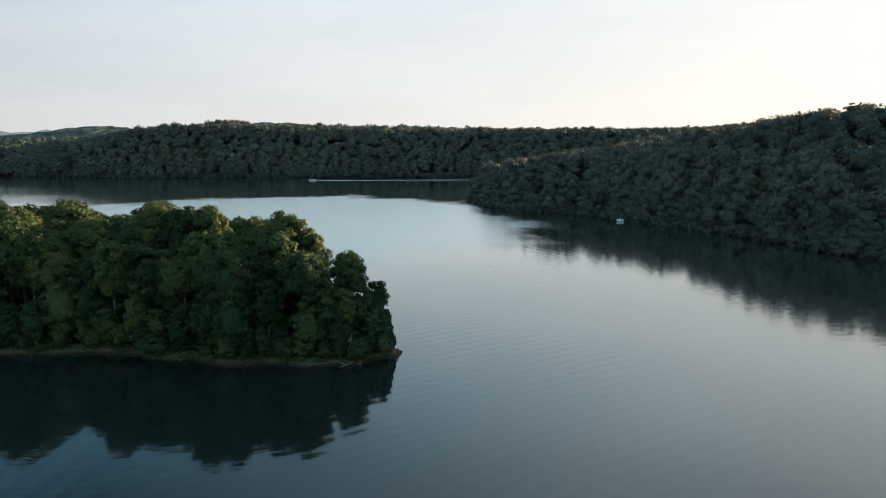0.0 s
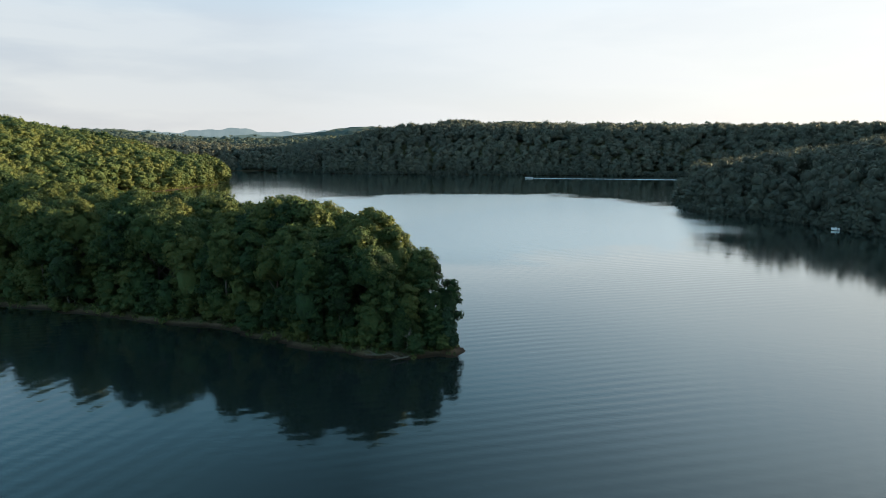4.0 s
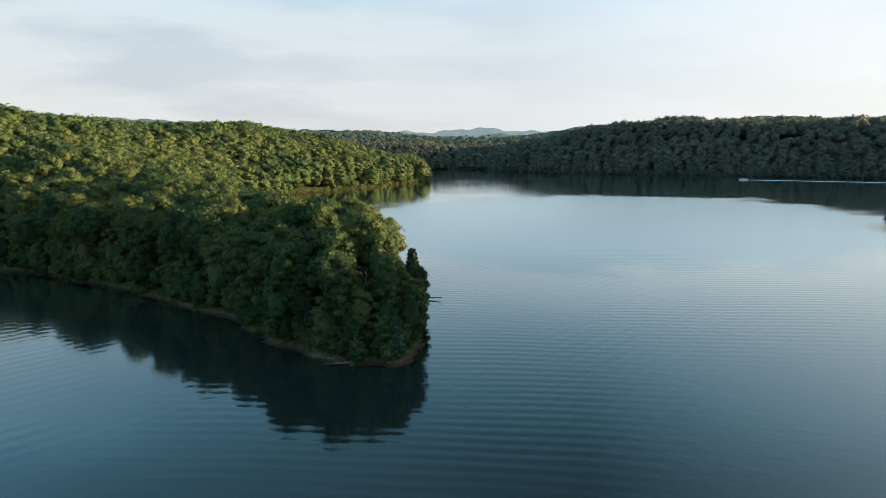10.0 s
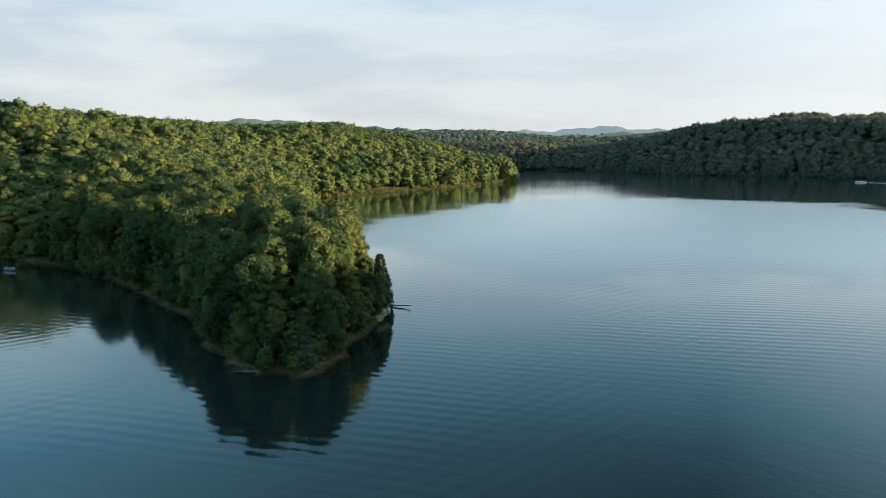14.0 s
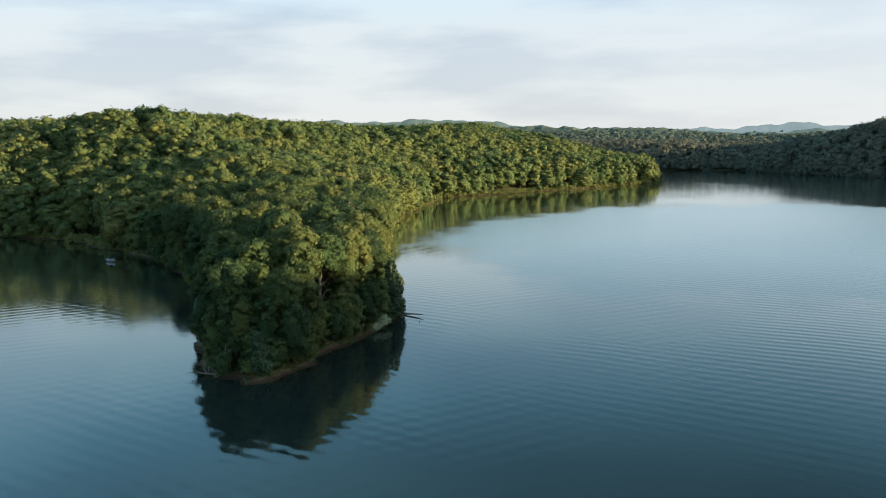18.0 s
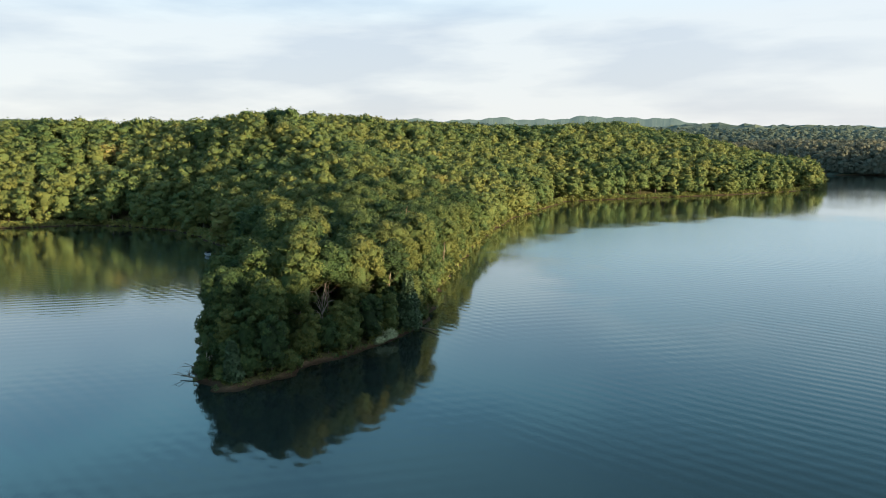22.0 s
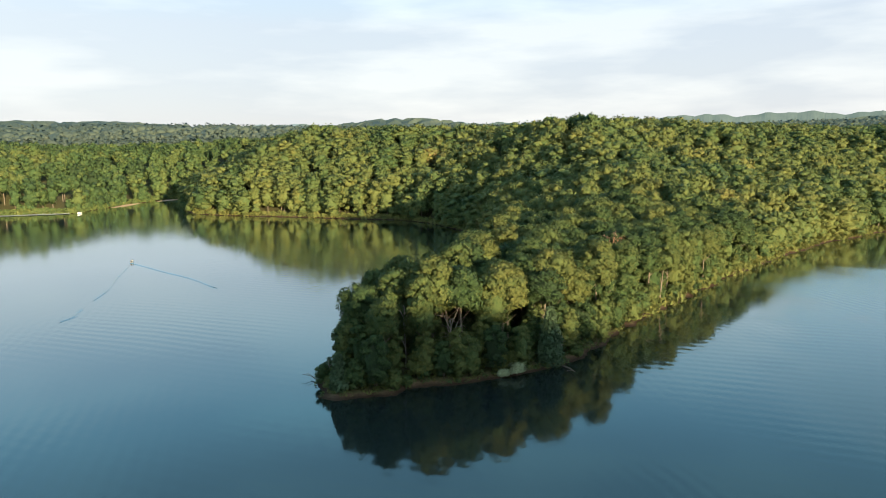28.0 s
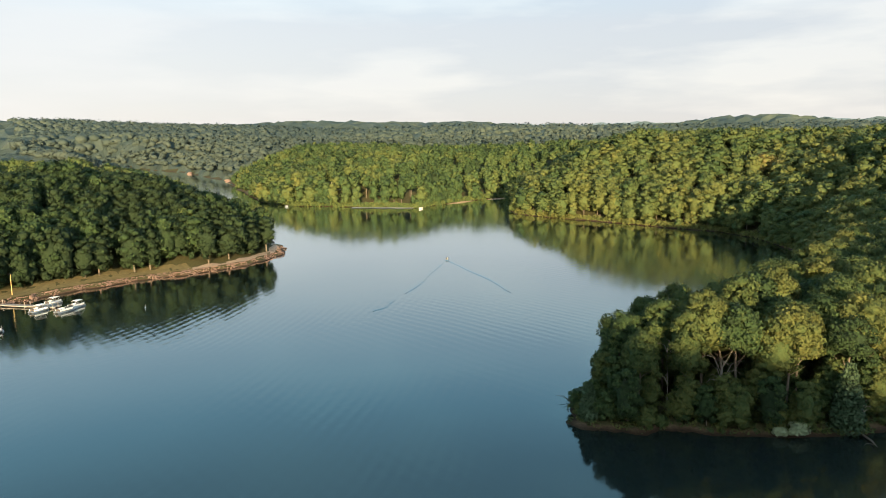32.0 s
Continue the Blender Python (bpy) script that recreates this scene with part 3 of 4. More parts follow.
def near_trees():
    """The trees of the wooded point, each a thing with trunk and crown, the young trees under them and the shrubs along the shore."""
    label, group = "leafy green broadleaf tree standing on the wooded point", "trees on the point"
    shapes = [(8.8, 0.44), (9.8, 0.48), (7.6, 0.36), (9.2, 0.50), (8.4, 0.42), (10.2, 0.46), (7.4, 0.26)]
    protos = [tree_proto(k, "broadleaf_tree", label, group, 17.0, w, lo, 26, 112, 0.25, 0.20) for k, (w, lo) in enumerate(shapes)]
    xs, ys = scatter(-160, -8, 74, 200, 5.0)
    d = inland(xs, ys)
    keep = (d > 2.0) & (d < 60) & (xs > -150) & (np.hypot(xs + 37.5, ys - 115.5) > 4.0) & (np.hypot(xs + 79, ys - 126.9) > 5.2) & (np.hypot(xs + 31.5, ys - 99.3) > 2.6) & (np.hypot(xs + 28.8, ys - 92.0) > 2.2)
    xs, ys, d = xs[keep], ys[keep], d[keep]
    z = land_height(xs, ys, d)
    order = np.argsort(-xs)[:300]
    places = []
    for i in order:
        tip = np.clip((-15.5 - xs[i]) / 7, 0.0, 1.0)
        s = rng.uniform(0.84, 1.08) * (0.46 + 0.54 * tip) * (0.78 + 0.22 * np.clip(d[i] / 7, 0, 1))
        s *= 0.62 if (108 < ys[i] < 126 and -48 < xs[i] and d[i] < 6) else 1.0
        s *= 0.5 if (xs[i] > -34.5 and 94 < ys[i] < 105 and d[i] < 5.5) else 0.66 if (xs[i] > -28 and ys[i] < 88.5) else 0.80 if (xs[i] > -36 and ys[i] < 86) else 0.86 if (xs[i] > -27 and ys[i] < 95) else 1.0
        m = pose(float(xs[i]), float(ys[i]), float(z[i]), rng.uniform(-3, 3), rng.uniform(-3, 3), rng.uniform(0, 360))
        kind = int(rng.randint(7)) if s > 0.62 else (2, 6)[rng.randint(2)]
        places.append((kind, m, (max(s, 0.5), max(s, 0.5), s * rng.uniform(0.92, 1.1))))
    plant(protos, places)
    edge = float(xs[order[-1]])
    shapes = [(10.5, 6.0, 0.03), (12.0, 6.6, 0.08), (9.0, 5.6, 0.0), (11.0, 5.2, 0.05)]
    protos = [tree_proto(40 + k, "young_tree", "young green tree leafy to the ground at the wood's edge", "young trees at the wood's edge", h, w, lo, 20, 84, 0.25, 0.13)
              for k, (h, w, lo) in enumerate(shapes)]
    xs, ys = scatter(-160, -8, 74, 200, 4.5)
    d = inland(xs, ys)
    keep = (d > 1.3) & (d < np.where(xs > -60, 15, 8.5)) & (xs > -150) & (np.hypot(xs + 37.5, ys - 115.5) > 3.4) & (np.hypot(xs + 30.5, ys - 98.5) > 3.2) & (np.hypot(xs + 28.3, ys - 92.0) > 2.0)
    xs, ys, d = xs[keep], ys[keep], d[keep]
    z = land_height(xs, ys, d)
    places = []
    for i in np.argsort(-xs)[:290]:
        s = rng.uniform(0.72, 1.1) * (0.75 if (88 < ys[i] < 126 and xs[i] > -48) else 0.66 if xs[i] > -24 else 1.0)
        m = pose(float(xs[i]), float(ys[i]), float(z[i]) - 0.1, rng.uniform(-4, 4), rng.uniform(-4, 4), rng.uniform(0, 360))
        places.append((int(rng.randint(4)), m, (s, s, s * rng.uniform(0.9, 1.1))))
    for k, x, y, lean, s in ((1, -19.6, 90.0, 9, 0.76), (3, -22.0, 87.0, 5, 0.9), (0, -26.0, 84.0, -3, 1.0), (2, -28.2, 103.2, 10, 0.78), (1, -30.6, 106.8, 8, 0.7), (0, -26.2, 99.2, 10, 0.62), (3, -33.2, 110.8, 8, 0.72)):   # leaning out over the water
        places.append((k, pose(x, y, 0.6, 0, lean, 0), (s, s, s)))
    plant(protos, places)
    shapes = [(5.0, 4.8, 0.0), (6.8, 4.6, 0.02), (3.6, 4.4, 0.0), (7.6, 4.8, 0.04)]
    protos = [tree_proto(20 + k, "shrub", "dense dark green shrub at the water's edge", "shrubs along the shore", h, w, lo, 12, 72, 0.24, 0.10)
              for k, (h, w, lo) in enumerate(shapes)]
    xs, ys = scatter(-155, -8, 74, 190, 2.5)
    d = inland(xs, ys)
    keep = (d > 0.3) & (d < 5.2) & (xs > -150) & (np.hypot(xs + 37.5, ys - 115.5) > 2.6)
    xs, ys, d = xs[keep], ys[keep], d[keep]
    z = land_height(xs, ys, d)
    places = []
    for i in np.argsort(-xs)[:298]:
        s = rng.uniform(0.6, 1.1) * (0.7 + 0.3 * np.clip(d[i] / 5, 0, 1))
        m = pose(float(xs[i]), float(ys[i]), float(z[i]) - 0.1, 0, 0, rng.uniform(0, 360))
        places.append((int(rng.randint(4)), m, (s, s, s * rng.uniform(0.85, 1.15))))
    plant(protos, places)
    return edge


EDGE_X = near_trees()


def forest(name, label, xs, ys, kinds, low_kinds, hmin, hmax, trunk_edge=14.0, warm=0.0, shrubs=True, hem=9.0, thick=False, mat=None, under=False, wide=1.0, plainer=None, edge=4):
    """A wood of many trees in one mesh; those at the edge carry leaves to the ground."""
    d = inland(xs, ys)
    keep = (d > 1.2) & (np.hypot(xs + 80, ys - 126.9) > 5.2)
    xs, ys, d = xs[keep], ys[keep], d[keep]
    if not len(xs):
        return
    size = np.ones(len(xs))
    if shrubs:
        k = (d < 9)
        ex, ey = np.repeat(xs[k], edge) + rng.uniform(-5, 5, edge * k.sum()), np.repeat(ys[k], edge) + rng.uniform(-5, 5, edge * k.sum())
        ed = inland(ex, ey)
        q = (ed > (-3.2 if thick else -0.2)) & (ed < 6)
        xs, ys, d = np.r_[xs, ex[q]], np.r_[ys, ey[q]], np.r_[d, ed[q]]
        size = np.r_[size, rng.uniform(0.32, 0.58, q.sum())]
        if thick:
            k = (d < 22)
            ex, ey = np.repeat(xs[k], 2) + rng.uniform(-5, 5, 2 * k.sum()), np.repeat(ys[k], 2) + rng.uniform(-5, 5, 2 * k.sum())
            ed = inland(ex, ey)
            q = (ed > 0.4) & (ed < 20)
            xs, ys, d = np.r_[xs, ex[q]], np.r_[ys, ey[q]], np.r_[d, ed[q]]
            size = np.r_[size, rng.uniform(0.45, 0.8, q.sum())]
    if under:
        k = (d < 17)
        ex, ey = np.repeat(xs[k], 2) + rng.uniform(-3.5, 3.5, 2 * k.sum()), np.repeat(ys[k], 2) + rng.uniform(-3.5, 3.5, 2 * k.sum())
        ed = inland(ex, ey)
        q = ed > 7.0
        xs, ys, d = np.r_[xs, ex[q]], np.r_[ys, ey[q]], np.r_[d, ed[q]]
        size = np.r_[size, rng.uniform(0.2, 0.5, q.sum())]
    z = np.maximum(land_height(xs, ys, d), -0.1)
    patch = 0.10 * waves(xs, ys, 90, 21) + 0.06 * waves(xs, ys, 35, 22)
    vs, fs, ns, tones, tv, tf = [], [], [], [], [], []
    n = m = 0
    for x, y, e, g, u, p in zip(xs, ys, d, z, size, patch):
        some = BUSH if u < 0.6 else low_kinds if (e < hem or u < 1) else kinds
        if plainer and u == 1 and e >= hem and math.hypot(x - 60, y - 70) > 270:
            some = plainer
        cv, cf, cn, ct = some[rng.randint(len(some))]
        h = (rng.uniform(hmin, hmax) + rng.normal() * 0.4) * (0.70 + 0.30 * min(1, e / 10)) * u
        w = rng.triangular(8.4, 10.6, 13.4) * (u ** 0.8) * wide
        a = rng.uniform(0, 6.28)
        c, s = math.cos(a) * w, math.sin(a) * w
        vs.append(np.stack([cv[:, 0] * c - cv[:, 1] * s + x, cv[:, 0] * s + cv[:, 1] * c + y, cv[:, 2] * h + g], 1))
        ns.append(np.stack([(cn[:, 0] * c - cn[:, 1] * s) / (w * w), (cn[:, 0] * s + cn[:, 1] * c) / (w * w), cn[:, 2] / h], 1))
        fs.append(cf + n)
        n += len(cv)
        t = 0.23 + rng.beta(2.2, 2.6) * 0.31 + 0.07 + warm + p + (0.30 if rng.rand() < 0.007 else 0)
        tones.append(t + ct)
        if e < trunk_edge and u == 1:
            q, r = tube([(x, y, g - 0.5), (x + 0.2, y, g + h * 0.6)], [0.28, 0.18], 5)
            tv.append(q)
            tf.append(r + m)
            m += len(q)
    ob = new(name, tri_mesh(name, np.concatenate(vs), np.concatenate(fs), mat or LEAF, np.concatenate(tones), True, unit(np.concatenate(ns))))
    tagged(ob, label, "woods", kind="stuff")
    if tv:
        t_ = new("trunks", tri_mesh("trunks", np.concatenate(tv), np.concatenate(tf), WOOD_BARK))
        t_.parent = ob
        tagged(t_, kind="stuff")


def model(seed, h, wide, low, boughs, leaves, size, under=0.65, heart=0.74, flat=0.70):
    """A crown of that true size, shrunk to one unit high and across: forest() gives each tree its own size."""
    v, f, n, t = crown(seed, h, wide, low, boughs, leaves, size, under, flat, heart)
    k = np.array([wide, wide, h])
    return v / k, f, unit(n * k), t


MID = [model(200 + k, 16.5, 10.5, lo, 14, 38, 0.50) for k, lo in enumerate((0.40, 0.46, 0.36, 0.44, 0.42, 0.34, 0.46, 0.48, 0.38))]
MID_LOW = [model(220 + k, 14, 9.5, lo, 16, 26, 0.50, 0.9) for k, lo in enumerate((0.02, 0.1, 0.06, -0.04, 0.0, 0.12))]
PLAINER = [model(250 + k, 16.5, 10, lo, 10, 20, 0.60) for k, lo in enumerate((0.38, 0.44, 0.34, 0.42, 0.40, 0.32))]
FAR = [model(300 + k, 16.5, 9.5, lo, 7, 26, 0.62, flat=0.85) for k, lo in enumerate((0.4, 0.45, 0.35, 0.5, 0.3))]
FAR_LOW = [model(320 + k, 14, 9, lo, 7, 26, 0.62, 0.9, flat=0.85) for k, lo in enumerate((0.05, 0.1, 0.0))]
BUSH = [model(280 + k, 6, 6, lo, 5, 12, 0.50, 0.9) for k, lo in enumerate((0.0, 0.04, 0.08))]
TINY = [model(290 + k, 17, 13, lo, 2, 5, 1.9, heart=0.85) for k, lo in enumerate((0.3, 0.36, 0.25, 0.4))]
LOOSE = [model(296 + k, 19, 24, lo, 1, 4, 2.6, heart=0.85) for k, lo in enumerate((0.2, 0.3, 0.25))]
RICH = [model(240 + k, 15.5, 9, lo, 15, 32, 0.46) for k, lo in enumerate((0.24, 0.18, 0.3, 0.22, 0.34))]
RICH_LOW = [model(260 + k, 13, 8.4, lo, 16, 28, 0.46, 0.9) for k, lo in enumerate((0.0, 0.06, -0.04, 0.1))]


def woods():
    xs, ys = scatter(-480, EDGE_X + 4, -170, 510, 7.3)
    a = (ys > -150) & (np.hypot(xs - 40, ys - 60) < 570) & ((xs < EDGE_X) | (ys > 200))
    k1 = a & (ys > 60)
    forest("hill_woods", "dense green broadleaf woods over the hill, some trees turning tan", xs[k1], ys[k1], MID, MID_LOW, 15, 18.5, hem=13, plainer=PLAINER)
    k2 = a & (ys <= 60)
    forest("cove_woods", "sunlit yellow-green woods on the headland of the cove", xs[k2], ys[k2], MID, MID_LOW, 15, 18.5, hem=13, plainer=PLAINER)
    xs, ys = scatter(-520, -215, -500, -150, 9.3)
    forest("west_woods", "tall green woods on the far bank with bare trunks", xs, ys, PLAINER, FAR_LOW, 14, 19, 24, warm=-0.16, hem=14, wide=0.78, edge=9)
    xs, ys = scatter(-180, 70, -190, -62, 6.0)
    k = inland(xs, ys) > 6.5
    forest("cape_woods", "dark green woods on the stony cape", xs[k], ys[k], RICH, RICH_LOW, 12.5, 17, 9, warm=-0.37, shrubs=False, hem=15, under=True, wide=0.80)
    xs, ys = scatter(-330, 120, -470, -228, 12.5)
    forest("south_woods", "dark woods behind the cape", xs, ys, FAR, FAR_LOW, 15, 18, 0)
    xs, ys = scatter(30, 330, 70, 470, 9.2)
    # The greyed leaves carry the haze that hangs against the low sun.
    forest("shaded_woods", "dark shaded woods on the steep bank", xs, ys, FAR, FAR_LOW, 15, 19, hem=26, thick=True, edge=10, warm=-0.10, mat=HAZE_GREY_LEAF, wide=0.85)
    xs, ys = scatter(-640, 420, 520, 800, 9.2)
    forest("north_woods", "haze-tinted woods on the ridge over the far bank", xs, ys, FAR, FAR_LOW, 15, 19, hem=22, thick=True, edge=6, mat=HAZE_GREY_LEAF, wide=0.9)
    xs, ys = scatter(-660, -480, -150, 540, 12.0)
    forest("back_woods", "green woods on the hills behind", xs, ys, FAR, FAR_LOW, 15, 18)
    xs, ys = scatter(-1500, 700, -1300, 1450, 14.2)
    r, a = np.hypot(xs + 60, ys - 40), np.degrees(np.arctan2(xs + 60, ys - 40)) % 360
    k = (r < 1420) & ((a > 195) | (a < 44)) & ~((xs > -655) & (xs < 415) & (ys > 520) & (ys < 795)) & ~((xs > -655) & (ys > -150) & (ys < 535))
    k &= ~((xs > -515) & (ys > -495) & (ys < -150)) & (rng.rand(len(xs)) < np.clip(1.5 - r / 1500, 0.55, 1))
    forest("hazy_woods", "green treetops with a painted haze tint on the hills beyond the lake", xs[k], ys[k], TINY, TINY, 15, 20, 0, shrubs=False, mat=HAZE_LEAF, wide=1.25)
    xs, ys = scatter(-2350, 100, -2100, 1300, 25.0)
    r, a = np.hypot(xs + 60, ys - 40), np.degrees(np.arctan2(xs + 60, ys - 40)) % 360
    k = (r > 1400) & (r < 2250) & (a > 197) & (a < 340)
    forest("distant_woods", "treetops on the farthest ridges along the horizon", xs[k], ys[k], LOOSE, LOOSE, 17, 22, 0, shrubs=False, mat=HAZE_LEAF, wide=2.4)


woods()


def far_canopy():
    """The treetops of the country beyond, out to the horizon."""
    ang = np.radians(np.arange(0, 360, 0.6))
    rad = 640 * 1.015 ** np.arange(0, 133)
    a, r = np.meshgrid(ang, rad)
    a = a + rng.uniform(-0.0025, 0.0025, a.shape)
    r = r * (1 + rng.uniform(-0.007, 0.007, r.shape))
    x, y = (r * np.sin(a)).ravel() - 60, (r * np.cos(a)).ravel() + 40
    d = inland(x, y)
    z = land_height(x, y, d) + np.where(d > 4, np.where(r.ravel() < 1300, 4.0, 12.0) + rng.uniform(-4, 4, d.shape) * np.clip(r.ravel() / 1100, 1, 2.2), -4.0)
    n = len(ang)
    i, k = np.meshgrid(np.arange(len(rad) - 1), np.arange(n), indexing="ij")
    i, k = i.ravel(), k.ravel()
    q = np.stack([i * n + k, (i + 1) * n + k, (i + 1) * n + (k + 1) % n, i * n + (k + 1) % n], 1)
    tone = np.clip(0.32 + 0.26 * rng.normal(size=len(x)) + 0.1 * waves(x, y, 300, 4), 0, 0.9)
    ob = new("far_woods", tri_mesh("far_woods", np.stack([x, y, z], 1), q, HAZE_LEAF, tone))
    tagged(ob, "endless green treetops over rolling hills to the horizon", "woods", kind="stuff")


far_canopy()


def far_ridges():
    """Blue hills past the end of the land: a plain backdrop, its miles of haze painted as a faint glow."""
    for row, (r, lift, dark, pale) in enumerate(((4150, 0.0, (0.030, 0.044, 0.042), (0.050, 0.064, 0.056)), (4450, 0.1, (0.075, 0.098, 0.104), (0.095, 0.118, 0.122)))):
        m, nt, b = material("painted_haze", 1.0, 0.0)
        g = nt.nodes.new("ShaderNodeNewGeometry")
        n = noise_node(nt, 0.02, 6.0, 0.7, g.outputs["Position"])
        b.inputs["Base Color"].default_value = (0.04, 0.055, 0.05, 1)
        # The haze is put in as blue-grey emission on the hills.
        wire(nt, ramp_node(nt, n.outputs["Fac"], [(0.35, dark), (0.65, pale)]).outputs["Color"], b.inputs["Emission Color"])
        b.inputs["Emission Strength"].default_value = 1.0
        az = np.arange(-190, 40, 0.06)
        crest = np.interp(az, [-190, -168, -86, -80, -54, -46, -38, -31, -25, -20, 40], [[1.2, 1.35, 1.55, 1.95, 1.85, 0.25, 0.3, 0.4, 0.3, 0.1, 0.1], [1.2, 1.35, 1.5, 1.6, 1.5, 0.6, 0.6, 0.8, 0.6, 0.4, 0.3]][row])
        wob = 0.5 * np.sin(az * 0.83 + 2 * row) + 0.35 * np.sin(az * 1.9 + 1 + row) + 0.2 * np.sin(az * 4.3 + 2.2 * row)
        crest = crest + lift * 0.8 + 0.20 * wob + 0.012 * np.random.RandomState(60 + row).normal(size=az.shape)
        x, y = r * np.sin(np.radians(az)), r * np.cos(np.radians(az))
        top = 34 + r * np.tan(np.radians(crest))
        v = np.concatenate([np.stack([x, y, np.full_like(x, -5)], 1), np.stack([x * 1.01, y * 1.01, top], 1), np.stack([x * 1.05, y * 1.05, top * 0.6], 1)])
        k, n_ = np.arange(len(az) - 1), len(az)
        q = np.concatenate([np.stack([k, k + 1, k + 1 + n_, k + n_], 1), np.stack([k + n_, k + 1 + n_, k + 1 + 2 * n_, k + 2 * n_], 1)])
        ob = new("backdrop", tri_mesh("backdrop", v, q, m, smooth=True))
        tagged(ob, "wooded ridge in painted blue haze far off on the horizon", "hills", kind="structure")


far_ridges()


# ---- single trees and wood on the point ----
def floor_z(x, y):
    return float(land_height([x], [y])[0])


def mesh_part(name, vf, mat, parent, label="", smooth=True):
    ob = new(name, tri_mesh(name, vf[0], vf[1], mat, smooth=smooth))
    ob.parent = parent
    return tagged(ob, label)


def bare_tree(x, y, h, seed, n, reach, label, curve=0.8):
    root = tagged(new("bare_tree"), label, "tree", "bare trees on the point")
    root.matrix_basis = pose(x, y, floor_z(x, y))
    r_ = np.random.RandomState(seed)
    mesh_part("trunk", stem(h, 0.095, 0.5, 7), BARE, root)
    for k in range(n):
        a, z0 = k * 2.4 + r_.uniform(-0.4, 0.4), h * r_.uniform(0.35, 0.9)
        q = reach * r_.uniform(0.5, 1.0)
        c, s_ = math.cos(a), math.sin(a)
        limb = tube([(0.3, 0, z0), (q * 0.45 * c, q * 0.45 * s_, z0 + q * curve), (q * 0.85 * c, q * 0.85 * s_, z0 + q * curve * 1.15), (q * 1.1 * c, q * 1.1 * s_, z0 + q * curve * 0.9)],
                    [0.07, 0.055, 0.035, 0.015], 5)
        twig = tube([(q * 0.6 * c, q * 0.6 * s_, z0 + q * curve), (q * 0.75 * c - 0.5 * s_, q * 0.75 * s_ + 0.5 * c, z0 + q * curve * 1.3)], [0.03, 0.012], 4)
        mesh_part("branch", join([limb, twig]), BARE, root)
    return root


bare_tree(-32.1, 99.3, 8.4, 3, 11, 3.6, "pale bare dead tree with arching branches among the green trees")
bare_tree(-29.3, 92.0, 10.6, 4, 9, 2.0, "tall thin bare dead tree trunk near the tip")
bare_tree(-50.0, 90.0, 13.0, 5, 7, 2.6, "grey bare dead tree leaning over the shore")
bare_tree(-22.6, 81.2, 3.2, 6, 4, 1.0, "small pale dead snag at the water's edge", 0.5)
bare_tree(-41.0, 117.0, 4.0, 8, 5, 1.4, "small bare grey bush at the shore", 0.4)


def cedar(x, y, h, wide, seed):
    root = tagged(new("cedar_tree"), "small dark green conical cedar at the shore", "tree")
    root.matrix_basis = pose(x, y, floor_z(x, y))
    mesh_part("trunk", stem(h * 0.95, 0.12, 0.1), BARK, root)
    r_ = np.random.RandomState(seed)
    for k in range(13):
        u = k / 13
        z0, rad = h * (0.06 + 0.92 * u), wide / 2 * (1 - u) ** 0.75 * r_.uniform(0.8, 1.15) + 0.12
        sprays = [leaves_on(r_, np.array([rad * 0.55 * math.cos(a), rad * 0.55 * math.sin(a), z0]), np.array([0.62, 0.62, 0.36]) * (rad * 0.58 + 0.20), 46, 0.28, 0.8)
                  for a in np.linspace(0, 6.28, 10)[:9] + k]
        mesh_part("bough", join(sprays), NEEDLE, root, smooth=False)


cedar(-37.3, 115.4, 10.8, 5.4, 31)
cedar(-33.5, 104.5, 6.5, 2.6, 32)
cedar(-17.4, 84.6, 5.8, 2.9, 33)


def withered_tree(x, y, h):
    root = tagged(new("withered_tree"), "withered tree with bare reddish branches amid the green canopy", "tree")
    root.matrix_basis = pose(x, y, floor_z(x, y))
    r_ = np.random.RandomState(77)
    mesh_part("trunk", stem(h * 0.8, 0.24, 0.3), RUST_WOOD, root)
    for k in range(22):
        a, z0 = k * 2.4 + r_.uniform(-0.3, 0.3), h * r_.uniform(0.45, 0.78)
        q, up = r_.uniform(1.6, 3.8), r_.uniform(2.2, 4.4)
        end = np.array([q * math.cos(a), q * math.sin(a), min(z0 + up, h * 1.08)])
        bits = [tube([(0, 0, z0), (q * 0.45 * math.cos(a), q * 0.45 * math.sin(a), z0 + up * 0.35), tuple(end)], [0.12, 0.09, 0.04], 4)]
        for w in range(4):
            o = np.array([q * 0.5 * math.cos(a), q * 0.5 * math.sin(a), z0 + up * 0.45])
            bits.append(tube([tuple(o), tuple(o + r_.normal(size=3) * 0.5 + np.array([math.cos(a) * 0.6, math.sin(a) * 0.6, 1.2]))], [0.06, 0.025], 3))
        bits.append(leaves_on(r_, end - np.array([0, 0, 0.4]), np.array([0.7, 0.7, 0.6]), 16, 0.16, 0.9))
        mesh_part("branch", join(bits), RUST_LEAF if k % 3 else RUST_WOOD, root)


withered_tree(-83.0, 126.9, 17.0)


def pale_shrub(x, y, h, wide, seed):
    root = tagged(new("pale_shrub"), "pale grey-green flowering shrub at the water's edge", "shrub")
    root.matrix_basis = pose(x, y, floor_z(x, y) - 0.1)
    mesh_part("stem", stem(h * 0.7, 0.06, 0.1), BARK, root)
    mesh_part("crown", crown(seed, h, wide, 0.05, 8, 46, 0.2)[:2], PALE_LEAF, root, smooth=False)


pale_shrub(-31.6, 110.4, 2.2, 3.2, 91)
pale_shrub(-30.0, 108.3, 1.5, 2.0, 92)


